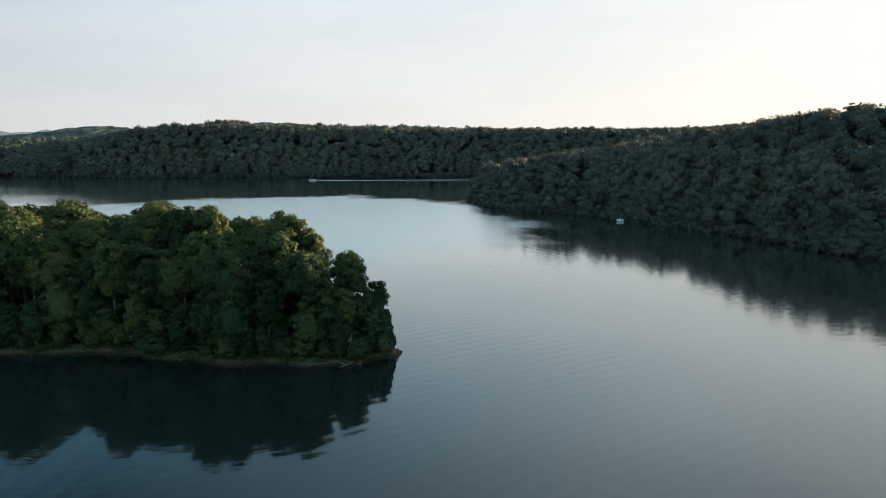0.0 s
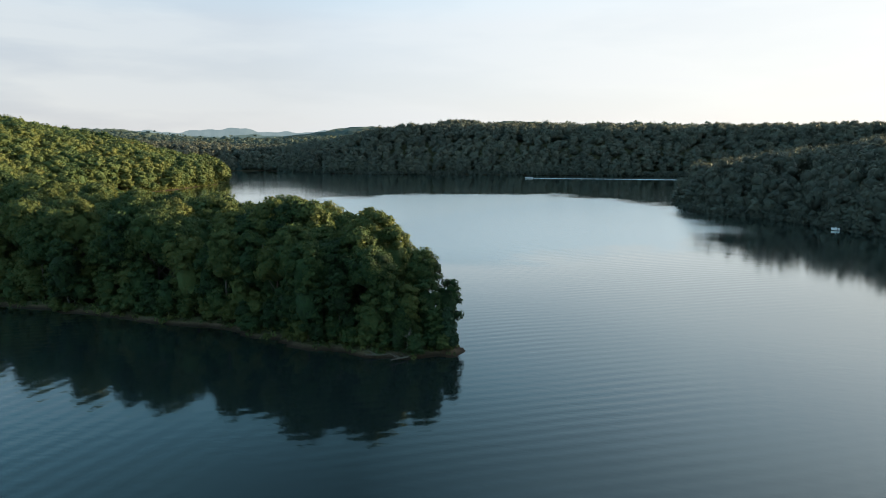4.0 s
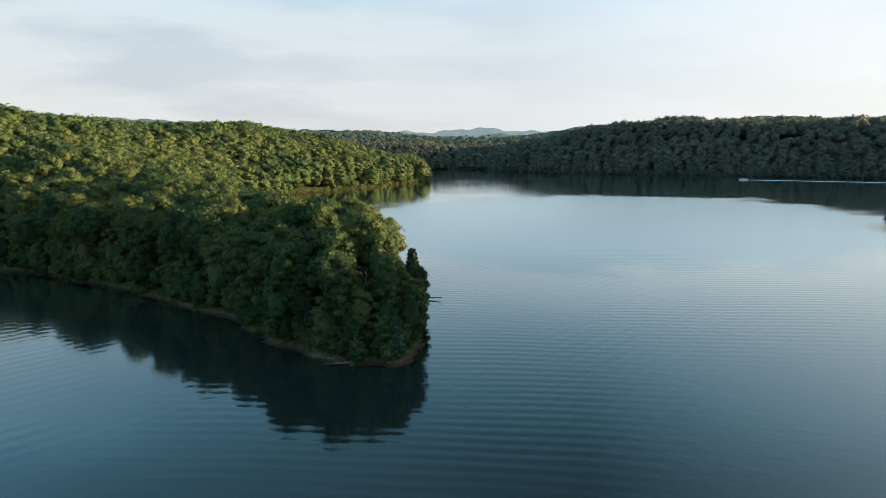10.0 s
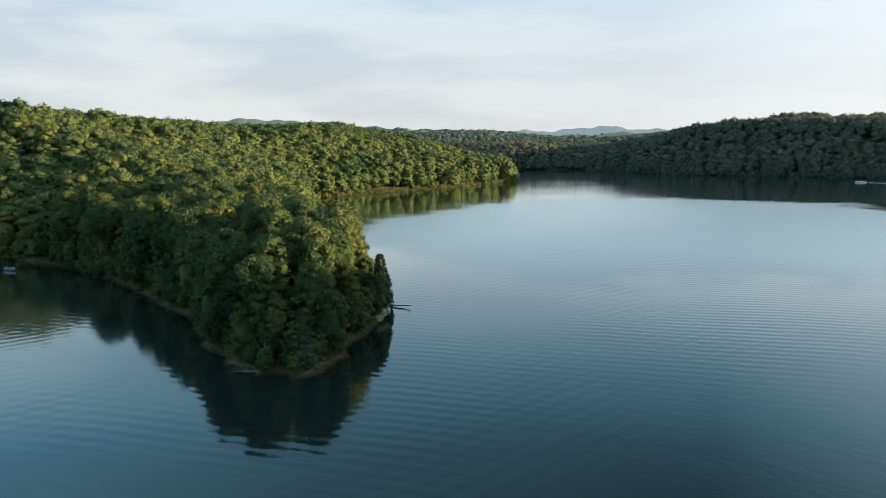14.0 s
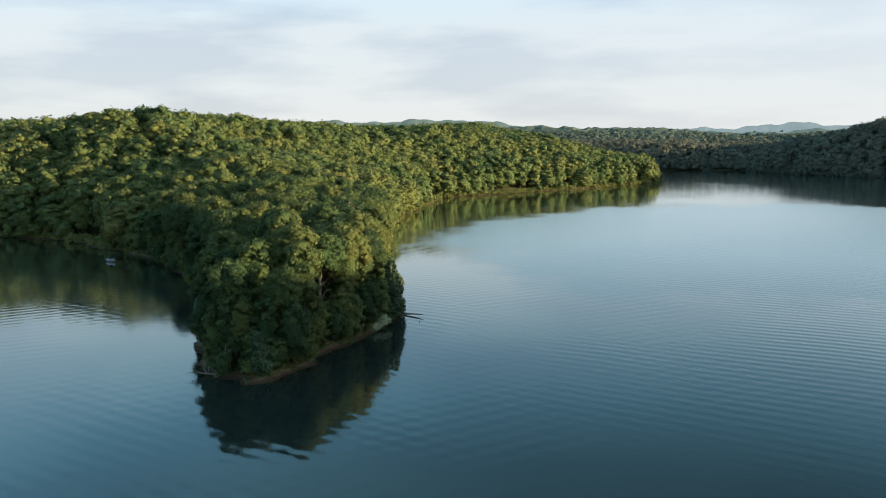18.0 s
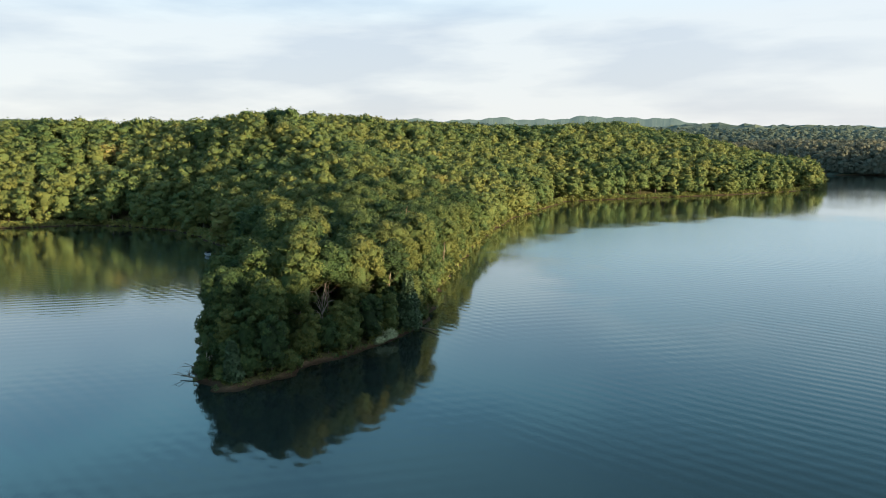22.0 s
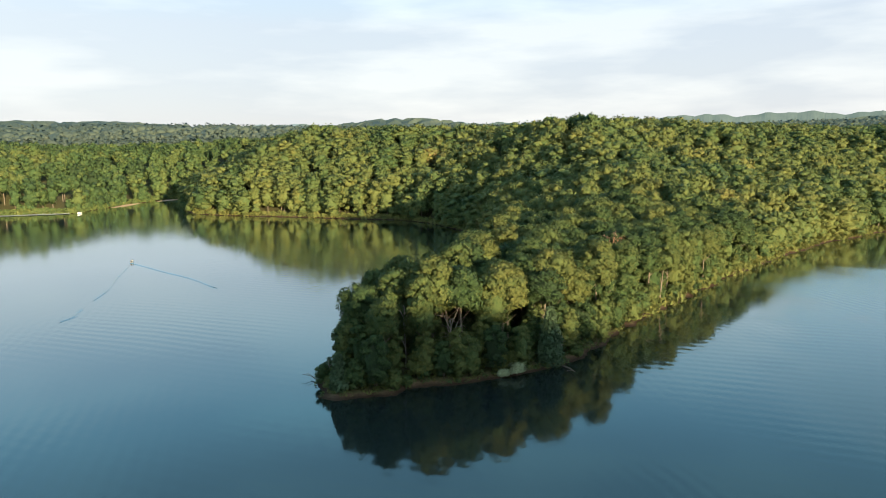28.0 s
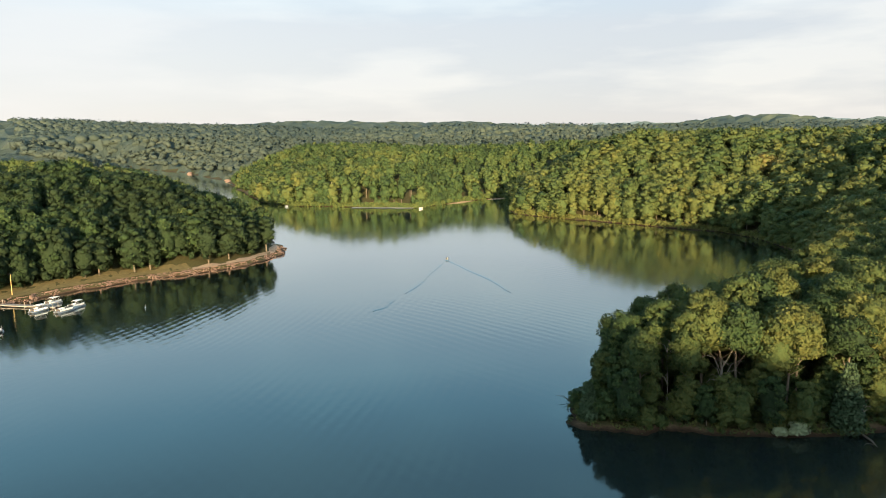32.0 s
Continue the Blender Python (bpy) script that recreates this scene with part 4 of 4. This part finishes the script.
def fallen_tree(x, y, angle, length, label, twigs):
    root = tagged(new("fallen_log"), label, "log", "fallen wood in the water")
    root.matrix_basis = pose(x, y, 0.12, 0, -4, angle)
    mesh_part("trunk", tube([(0, 0, 0), (length * 0.5, 0.15, 0.05), (length, -0.1, 0.0)], [0.16, 0.13, 0.05], 8), WOOD_BARK, root)
    r_ = np.random.RandomState(int(length * 10))
    for k in range(twigs):
        u, a = r_.uniform(0.35, 0.95), r_.uniform(0.4, 1.2) * r_.choice([-1, 1])
        q = r_.uniform(0.8, 1.8)
        mesh_part("branch", tube([(length * u, 0, 0.05), (length * u + q * 0.6 * math.cos(a), q * math.sin(a), 0.3 + 0.4 * r_.rand()), (length * u + q * math.cos(a), q * 1.4 * math.sin(a), 0.2)],
                                 [0.05, 0.03, 0.012], 5), WOOD_BARK, root)


fallen_tree(-21.5, 80.8, -122, 4.2, "grey fallen tree lying in the water off the tip", 7)
fallen_tree(-24.5, 80.6, -150, 4.0, "dark fallen branch half under water", 5)
fallen_tree(-37.5, 117.6, 30, 4.6, "thin weathered log lying out over the water", 1)


def shore_growth(name, label, points, step, count, rmin, rmax, blades, tmin, tmax, seed, near=0.2, far=4.2, mat=None):
    """Grass and low herbs down to the waterline."""
    r_ = np.random.RandomState(seed)
    line = along(points, step)
    n = count * len(line)
    xs = np.repeat([p[0] for p in line], count) + r_.uniform(-3.5, 3.5, n)
    ys = np.repeat([p[1] for p in line], count) + r_.uniform(-3.5, 3.5, n)
    d = inland(xs, ys)
    keep = (d > near) & (d < far)
    z = land_height(xs[keep], ys[keep], d[keep])
    pieces, tones = [], []
    for x, y, g in zip(xs[keep], ys[keep], z):
        r = r_.uniform(rmin, rmax)
        v, f = leaves_on(r_, np.array([x, y, g + r * 0.4]), np.array([r, r, r * 0.8]), blades, r * 0.42, 0.7)
        pieces.append((v, f))
        tones.append(np.full(len(v), r_.uniform(tmin, tmax)))
    v, f = join(pieces)
    ob = new(name, tri_mesh(name, v, f, mat or LEAF, np.concatenate(tones)))
    tagged(ob, label, "undergrowth", kind="stuff")


# ---- boats, dock and shore works ----
WHITE = plain("white_gelcoat", (0.74, 0.74, 0.72), 0.35, vary=0.08, scale=1.5)
GREY_HULL = plain("grey_hull", (0.20, 0.22, 0.24), 0.4, vary=0.15, scale=1.5)
ALU = plain("aluminium", (0.62, 0.63, 0.64), 0.35, metal=0.9, vary=0.08, scale=2.0)
CANVAS = plain("white_canvas", (0.70, 0.69, 0.66), 0.85, vary=0.1, scale=2.0)
VINYL = plain("brown_vinyl", (0.17, 0.15, 0.13), 0.6, vary=0.12, scale=2.0)
BLACK = plain("black_plastic", (0.025, 0.025, 0.027), 0.5, vary=0.2, scale=3.0)
DECKING = plain("weathered_decking", (0.26, 0.235, 0.205), 0.85, vary=0.3, scale=2.0)
STONE = plain("reddish_stone", (0.170, 0.112, 0.087), 0.9, vary=0.3, scale=0.9)
GRAVEL = plain("pale_gravel", (0.30, 0.225, 0.165), 0.95, vary=0.25, scale=1.2)
LAWN = plain("dry_grass", (0.145, 0.115, 0.048), 0.95, vary=0.35, scale=0.6)
CONCRETE = plain("concrete", (0.34, 0.34, 0.31), 0.9, vary=0.2, scale=0.8)
CLAY = plain("orange_clay", (0.36, 0.215, 0.135), 0.95, vary=0.3, scale=0.15)
SANDY = plain("sandy_clay", (0.26, 0.185, 0.12), 0.95, vary=0.35, scale=0.3)
FOAM = plain("foam", (0.75, 0.78, 0.80), 0.8, vary=0.12, scale=0.7)
SIDING = plain("pale_siding", (0.30, 0.265, 0.225), 0.8, vary=0.12, scale=1.0)
SHINGLE = plain("brown_shingles", (0.16, 0.10, 0.075), 0.9, vary=0.3, scale=1.5)
GLASS = plain("dark_window", (0.03, 0.035, 0.04), 0.08, vary=0.1, scale=1.0, spec=0.6)
POLE = plain("yellowish_pole", (0.36, 0.27, 0.11), 0.8, vary=0.2, scale=2.0)


def hull_mesh(length, wide, height):
    """An open boat hull: pointed bow along +x, flat transom, flared sides."""
    bm = bmesh.new()
    rings = []
    for u in (0.0, 0.25, 0.5, 0.75, 0.9, 1.0):
        w = wide / 2 * (1 - max(0, (u - 0.45) / 0.55) ** 2.2) + 0.02
        x, up = length * (u - 0.5), 0.25 * height * max(0, u - 0.5) * 2
        ring = [(x, -w, height + up), (x, -w * 0.82, 0.1 + up), (x, 0, -0.12 + up * 1.6), (x, w * 0.82, 0.1 + up), (x, w, height + up),
                (x, w * 0.86, height + up), (x, w * 0.7, 0.22 + up), (x, -w * 0.7, 0.22 + up), (x, -w * 0.86, height + up)]
        rings.append([bm.verts.new(p) for p in ring])
    for a, b in zip(rings, rings[1:]):
        for k in range(9):
            bm.faces.new((a[k], b[k], b[(k + 1) % 9], a[(k + 1) % 9]))
    bm.faces.new(rings[0])
    bm.faces.new(rings[-1][::-1])
    bmesh.ops.recalc_face_normals(bm, faces=bm.faces)
    return bm


def solid(name, mat, parent, boxes, bevel=0.02, label=""):
    bm = bmesh.new()
    for b in boxes:
        box(bm, *b, bevel=bevel)
    return part(name, bm, mat, parent, label)


def motorboat(x, y, angle, length, label, mat=None):
    root = tagged(new("motorboat"), label, "boat")
    root.matrix_basis = pose(x, y, 0.1, 0, 0, angle)
    part("hull", hull_mesh(length, length * 0.36, 0.7), mat or WHITE, root)
    solid("console", mat or WHITE, root, [(-0.1 * length, -0.4, 0.2, 0.02 * length, 0.4, 1.15)], 0.05)
    bm = bmesh.new()
    box(bm, 0.03 * length, -0.62, 0.85, 0.03 * length + 0.05, 0.62, 1.35, bevel=0.02)
    part("windshield", bm, GLASS, root)
    for k in (-1, 1):
        solid("seat", mat or VINYL, root, [(-0.26 * length, k * 0.35 - 0.24, 0.2, -0.17 * length, k * 0.35 + 0.24, 0.62), (-0.28 * length, k * 0.35 - 0.24, 0.55, -0.25 * length, k * 0.35 + 0.24, 1.0)], 0.04)
    motor = solid("outboard_motor", BLACK, root, [(-0.5 * length - 0.42, -0.2, 0.45, -0.5 * length + 0.05, 0.2, 1.1), (-0.5 * length - 0.25, -0.07, -0.4, -0.5 * length - 0.08, 0.07, 0.5)], 0.05)
    return root


def pontoon_boat(x, y, angle, canopy, label):
    root = tagged(new("pontoon_boat"), label, "boat", "pontoon boats at the dock")
    root.matrix_basis = pose(x, y, 0.0, 0, 0, angle)
    root.scale = (0.76, 0.76, 0.76)
    for k in (-0.85, 0.85):
        mesh_part("pontoon", tube([(-3.2, k, 0.15), (-3.15, k, 0.15), (2.6, k, 0.15), (3.1, k, 0.25), (3.35, k, 0.4)], [0.05, 0.32, 0.32, 0.22, 0.02], 10), ALU, root)
    solid("deck", GREY_HULL, root, [(-3.1, -1.2, 0.45, 3.0, 1.2, 0.56)], 0.02)
    for k in (-1.18, 1.18):
        solid("side_panel", WHITE, root, [(-2.6, k - 0.03, 0.6, 2.5, k + 0.03, 1.2)], 0.015)
        mesh_part("rail", tube([(-2.7, k, 1.27), (2.55, k, 1.27)], [0.03, 0.03], 6), ALU, root)
    for x0 in (-2.4, 1.2):
        for k in (-0.75, 0.75):
            solid("seat", VINYL, root, [(x0, k - 0.32, 0.56, x0 + 1.1, k + 0.32, 0.98), (x0, k - 0.32 + (0.5 if k > 0 else 0), 0.9, x0 + 1.1, k + 0.32 - (0 if k > 0 else 0.5), 1.3)], 0.05)
    solid("console", WHITE, root, [(-0.3, -0.9, 0.56, 0.3, -0.3, 1.4)], 0.05)
    solid("outboard_motor", BLACK, root, [(-3.6, -0.2, 0.5, -3.1, 0.2, 1.2), (-3.45, -0.07, -0.3, -3.25, 0.07, 0.6)], 0.05)
    if canopy:
        bm = bmesh.new()
        bmesh.ops.create_grid(bm, x_segments=8, y_segments=6, size=1.0)
        for v in bm.verts:
            v.co = Vector((-0.6 + v.co.x * 1.5, v.co.y * 1.15, 2.45 - 0.14 * v.co.y ** 2 - 0.12 * v.co.x ** 2))
        bmesh.ops.solidify(bm, geom=list(bm.faces), thickness=0.05)
        part("canopy", bm, CANVAS, root, "white canvas canopy")
        for x0 in (-1.95, 0.75):
            for k in (-1.1, 1.1):
                mesh_part("canopy_post", tube([(x0 * 0.55 - 0.2, k, 1.25), (x0, k, 2.3)], [0.025, 0.025], 6), ALU, root)
    return root


pontoon_boat(4.0, -60.5, 18, True, "white pontoon boat with a canvas canopy tied at the dock")
pontoon_boat(-4.2, -57.8, 24, True, "grey and white pontoon boat with a canopy at the dock's end")
pontoon_boat(0.0, -55.0, 20, False, "open white pontoon boat with seats and no canopy")
pontoon_boat(-2.0, -66.8, 20, True, "white pontoon boat with a canopy moored close to the bank")
pontoon_boat(19.5, -46.0, 15, True, "pontoon boat with a canopy moored at the outer dock")
motorboat(22.5, -42.0, 15, 5.0, "small dark motorboat moored at the outer dock", GREY_HULL)
motorboat(77.5, 247.5, 165, 2.6, "small white fishing boat lying near the shaded bank")
motorboat(-64.0, 556.0, 180, 6.5, "white motorboat running along the far bank")
motorboat(-142.5, 80.5, 20, 3.6, "small grey fishing boat in the shaded cove", GREY_HULL)
motorboat(-158.1, 604.2, 170, 4.2, "small white boat close under the far wooded bank")
motorboat(-121.5, -26.5, 205, 3.8, "small grey motorboat heading away with a long wake", GREY_HULL).scale = (0.62, 0.62, 0.62)
motorboat(-264.5, -164.0, 20, 5.0, "white boat drawn up at the sandy bank")
motorboat(-224.5, -249.0, 70, 4.6, "white boat moored under the trees of the far bank")


def dock(x, y, angle, length, label):
    root = tagged(new("dock"), label, "dock", "floating docks")
    root.matrix_basis = pose(x, y, 0.0, 0, 0, angle)
    n = int(length / 0.5)
    me = None
    for k in range(n):
        if me is None:
            bm = bmesh.new()
            box(bm, 0, -0.9, 0.42, 0.47, 0.9, 0.47, bevel=0.01)
            first = part("plank", bm, DECKING, root)
            me = first.data
        else:
            ob = new("plank", me)
            ob.parent = root
            ob.location = (k * 0.5, 0, 0)
    for k in (-0.8, 0.8):
        solid("beam", DECKING, root, [(0, k - 0.06, 0.24, length, k + 0.06, 0.415)], 0.01)
        for u in (0.5, length / 2, length - 0.5):
            mesh_part("post", tube([(u, k * 1.2, -2.0), (u, k * 1.2, 1.5)], [0.09, 0.09], 8), DECKING, root)
            solid("float", BLACK, root, [(u - 0.4, k * 0.7 - 0.25, -0.12, u + 0.4, k * 0.7 + 0.25, 0.235)], 0.05)
    return root


dock(8.0, -76.0, 118, 18.0, "weathered grey plank dock reaching out from the bank")
dock(25.0, -70.0, 105, 26.0, "long weathered plank dock with moored boats")


def lamp_post(x, y, h):
    root = tagged(new("lamp_post"), "tall yellowish lamp post on the grassy bank", "lamp post")
    root.matrix_basis = pose(x, y, floor_z(x, y) - 0.1)
    mesh_part("pole", tube([(0, 0, 0), (0, 0, h)], [0.14, 0.09], 8), POLE, root)
    solid("lamp_head", BLACK, root, [(-0.1, -0.12, h, 0.7, 0.12, h + 0.14)], 0.03)


lamp_post(2.7, -81.2, 6.0)


def buoy(x, y):
    root = tagged(new("buoy"), "white marker buoy floating on the lake", "buoy")
    root.matrix_basis = pose(x, y, 0)
    mesh_part("float", tube([(0, 0, -0.3), (0, 0, -0.25), (0, 0, 0.2), (0, 0, 0.35), (0, 0, 0.36)], [0.02, 0.3, 0.32, 0.16, 0.01], 12), WHITE, root)
    mesh_part("mast", tube([(0, 0, 0.3), (0, 0, 1.35), (0, 0, 1.36)], [0.13, 0.12, 0.01], 10), WHITE, root)
    mesh_part("band", tube([(0, 0, 0.95), (0, 0, 1.1)], [0.14, 0.14], 10), POLE, root)
    return root


buoy(-15.0, -42.2).scale = (0.62, 0.62, 0.62)


def along(points, step):
    """Places at even steps along a line."""
    out = []
    for (ax, ay), (bx, by) in zip(points, points[1:]):
        n = max(1, int(math.hypot(bx - ax, by - ay) / step))
        out += [(ax + (bx - ax) * k / n, ay + (by - ay) * k / n) for k in range(n)]
    return out + [points[-1]]


CAPE = [(40, -68), (8, -75), (-1, -77), (-12, -79), (-33, -79), (-50, -75), (-70, -75), (-92, -84), (-104, -97), (-111, -116), (-122, -150)]


shore_growth("shore_growth", "low green grass and herbs along the waterline of the point",
             [(-150, 90), (-110, 92.5), (-70, 89), (-41, 83), (-22, 80.5), (-16, 87), (-24, 99), (-30, 108.5), (-38, 118), (-65, 129.5)],
             0.5, 4, 0.25, 0.6, 18, 0.2, 0.65, 44)
shore_growth("sunny_growth", "sunlit yellow-green grass and brush along the waterline",
             [(-65, 129.5), (-94, 143.5), (-130, 162), (-164, 182), (-202, 208), (-272, 272), (-270, 315), (-268, 382), (-276, 456), (-294, 483)],
             0.8, 7, 0.6, 1.5, 14, 0.42, 0.72, 45)
shore_growth("cove_growth", "bright grass and brush along the cove's bank",
             [(-160, 86), (-194, 76), (-218, 67), (-240, 49), (-257, 27), (-257, 5), (-262, -25), (-264, -58), (-271, -95)],
             0.8, 7, 0.6, 1.6, 14, 0.45, 0.78, 46)


shore_growth("bank_growth", "rough green grass and brush on the far bank",
             [(-290, -112), (-335, -145), (-376, -166), (-356, -176), (-309, -174), (-268, -168), (-248, -208), (-228, -257), (-240, -300)],
             0.8, 9, 0.8, 2.0, 14, 0.22, 0.5, 47)
# Brush on both banks takes the same leaf colour with haze painted in.
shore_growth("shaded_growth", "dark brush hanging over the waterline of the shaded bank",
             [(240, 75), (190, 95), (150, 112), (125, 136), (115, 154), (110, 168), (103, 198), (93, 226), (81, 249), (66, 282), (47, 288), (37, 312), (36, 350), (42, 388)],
             0.9, 12, 1.2, 2.6, 20, 0.10, 0.3, 48, -0.9, 6.5, HAZE_GREY_LEAF)
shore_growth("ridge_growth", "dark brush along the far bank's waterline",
             [(170, 612), (65, 606), (-45, 608), (-140, 606), (-204, 598), (-265, 612), (-330, 640)], 1.6, 10, 1.4, 2.8, 12, 0.10, 0.3, 49, -0.9, 6.5, HAZE_GREY_LEAF)


def stone_bank():
    """Riprap along the cape's shore."""
    r_ = np.random.RandomState(5)
    vs, fs, n = [], [], 0
    v, f = ICO1
    for px, py in along(CAPE[1:9], 0.24):
        for _ in range(6):
            x, y = px + r_.uniform(-2.2, 2.2), py + r_.uniform(-3.2, 1.0)
            d = float(inland([x], [y])[0])
            if -0.3 < d < 2.4:
                r = r_.uniform(0.10, 0.28)
                sz = np.array([r_.uniform(0.8, 1.4), r_.uniform(0.8, 1.2), r_.uniform(0.5, 0.9)]) * r
                vs.append(v * (1 + r_.uniform(-0.18, 0.18, (len(v), 1))) * sz + [x, y, floor_z(x, y) + r * 0.25])
                fs.append(f + n)
                n += len(v)
    ob = new("stone_bank", tri_mesh("stone_bank", np.concatenate(vs), np.concatenate(fs), STONE))
    tagged(ob, "reddish riprap stones piled along the cape's shore", "stones", kind="stuff")


stone_bank()


def ribbon(name, label, category, points, inner, outer, mat, lift=0.06, segs=4):
    """A strip of ground cover that follows the shore line on its landward side."""
    pts = along(points, 2.0)
    vs, fs = [], []
    for k, (x, y) in enumerate(pts):
        ax, ay = pts[max(0, k - 2)]
        bx, by = pts[min(len(pts) - 1, k + 2)]
        tx, ty = bx - ax, by - ay
        l = math.hypot(tx, ty)
        nx, ny = -ty / l, tx / l
        for q in range(segs + 1):
            w = inner + (outer - inner) * q / segs + 0.4 * math.sin(k * 0.9 + q)
            px, py = x + nx * w, y + ny * w
            vs.append((px, py, max(0.1, floor_z(px, py)) + lift))
    m = segs + 1
    for k in range(len(pts) - 1):
        for q in range(segs):
            fs.append((k * m + q, k * m + q + 1, (k + 1) * m + q + 1, (k + 1) * m + q))
    ob = new(name, tri_mesh(name, vs, fs, mat, smooth=True))
    return tagged(ob, label, category, kind="structure")


ribbon("gravel_path", "pale gravel track along the tip of the cape", "path", CAPE[5:10], 2.6, 5.6, GRAVEL)
ribbon("lawn", "dry sunlit grass behind the stony bank", "grass", CAPE[0:6], 2.8, 11.0, LAWN)
ribbon("boat_ramp", "pale concrete landing at the foot of the woods", "ramp", [(-268, -172), (-258, -190), (-247, -208)], 0.6, 7.0, CONCRETE, 0.10)


def clay_bank(x, y, angle, length, wide, h, mat=None):
    r_ = np.random.RandomState(int(length))
    vs, fs = [], []
    n, m = 24, 8
    for i in range(n + 1):
        for k in range(m + 1):
            u, w = i / n, k / m
            e = math.sin(math.pi * u) ** 0.5 * math.sin(math.pi * w) ** 0.6
            vs.append(((u - 0.5) * length, (w - 0.5) * wide * (0.4 + 0.6 * math.sin(math.pi * u)), -0.5 + h * e * r_.uniform(0.75, 1.1)))
    for i in range(n):
        for k in range(m):
            a = i * (m + 1) + k
            fs.append((a, a + m + 1, a + m + 2, a + 1))
    ob = new("clay_bank", tri_mesh("clay_bank", vs, fs, mat or CLAY, smooth=True))
    ob.matrix_basis = pose(x, y, 0, 0, 0, angle)
    tagged(ob, "bare sandy bank at the water's edge" if mat else "bare orange clay bank at the water's edge", "bank", "clay banks", "structure")


clay_bank(-545, -1236, 60, 60, 22, 9)
clay_bank(-488, -806, 60, 60, 10, 3.4)
clay_bank(-398, -576, 62, 60, 8, 2.6)
clay_bank(-288, -380, 60, 24, 6, 1.6)
clay_bank(-318, -172.5, 5, 42, 3.4, 1.1, SANDY)
clay_bank(-360, -168.5, -15, 30, 3.4, 1.0, SANDY)


def house(x, y, z, angle, wx, wy, h, label):
    root = tagged(new("house"), label, "house", "houses in the woods")
    root.matrix_basis = pose(x, y, z, 0, 0, angle)
    solid("wall", SIDING, root, [(-wx / 2, -wy / 2, -7.0, wx / 2, wy / 2, h)], 0.03)
    bm = bmesh.new()
    o, rise = 0.5, wy * 0.36
    pts = [(-wx / 2 - o, -wy / 2 - o, h), (wx / 2 + o, -wy / 2 - o, h), (wx / 2 + o, wy / 2 + o, h), (-wx / 2 - o, wy / 2 + o, h), (-wx / 2 - o, 0, h + rise), (wx / 2 + o, 0, h + rise)]
    vs = [bm.verts.new(p) for p in pts]
    for f in ((0, 1, 5, 4), (2, 3, 4, 5), (0, 4, 3), (1, 2, 5), (0, 3, 2, 1)):
        bm.faces.new([vs[k] for k in f])
    roof = part("roof", bm, SHINGLE, root)
    solid("chimney", STONE, roof, [(wx * 0.2, 0.3, h + rise * 0.5, wx * 0.2 + 0.8, 1.1, h + rise + 0.9)], 0.02)
    for k in range(3):
        x0 = -wx / 2 + wx * (k + 0.5) / 3
        for side in (-1, 1):
            yy = side * (wy / 2 + 0.02)
            w = solid("window", WHITE, root, [(x0 - 0.7, yy - 0.04, 1.0, x0 + 0.7, yy + 0.04, 2.3)], 0.01)
            solid("pane", GLASS, w, [(x0 - 0.6, yy - 0.05, 1.1, x0 + 0.6, yy + 0.05, 2.2)], 0.0)
    solid("door", SHINGLE, root, [(wx / 2 - 0.03, -0.5, 0, wx / 2 + 0.06, 0.5, 2.1)], 0.01)


def house_at(x, y, angle, wx, wy, h, label, up):
    house(x, y, floor_z(x, y) + up, angle, wx, wy, h, label)


house_at(-309.0, -243.0, 40, 9, 7, 3.2, "pale house half hidden among tall trees", 4.6)
house_at(-279.0, -259.0, 48, 12, 8, 3.2, "brown-roofed house among the trees above the bank", 4.8)
house_at(-424.0, 650.0, 60, 12, 8, 3.0, "low dark house under the trees of the far bank", 1.0)


def wake_ridge(vs, fs, a, b, wide, high, seed):
    """A low ridge of water from a to b, a little bent."""
    r_ = np.random.RandomState(seed)
    n = 60
    dx, dy = b[0] - a[0], b[1] - a[1]
    l = math.hypot(dx, dy)
    nx, ny = -dy / l, dx / l
    base = len(vs)
    for k in range(n + 1):
        u = k / n
        off = 0.6 * math.sin(u * 9 + seed) * u + r_.uniform(-0.12, 0.12) + 2.2 * u * (1 - u)
        w = wide * (0.5 + 0.8 * u) * (1 - u ** 6)
        for q, z in ((-1, -0.02), (-0.35, high), (0.2, -0.05), (0.6, high * 0.6), (1, -0.02)):
            vs.append((a[0] + dx * u + nx * (off + q * w), a[1] + dy * u + ny * (off + q * w), z))
    for k in range(n):
        for q in range(4):
            c = base + k * 5 + q
            fs.append((c, c + 5, c + 6, c + 1))


def wakes():
    vs, fs = [], []
    wake_ridge(vs, fs, (-120, -26), (-69, 1), 0.36, 0.14, 1)
    wake_ridge(vs, fs, (-120, -26), (-88, 24), 0.36, 0.14, 2)
    wake_ridge(vs, fs, (-60, 4.5), (-48, 9), 0.5, 0.10, 3)
    ob = new("boat_wake", tri_mesh("boat_wake", vs, fs, WATER, smooth=True))
    tagged(ob, "dark v-shaped ripples behind the small motorboat", "wake", kind="stuff")
    vs, fs = [], []
    wake_ridge(vs, fs, (-60, 556), (70, 556), 0.7, 0.12, 4)
    ob = new("foam_wake", tri_mesh("foam_wake", vs, fs, FOAM, smooth=True))
    tagged(ob, "long white foam wake of the motorboat", "wake", kind="stuff")


wakes()
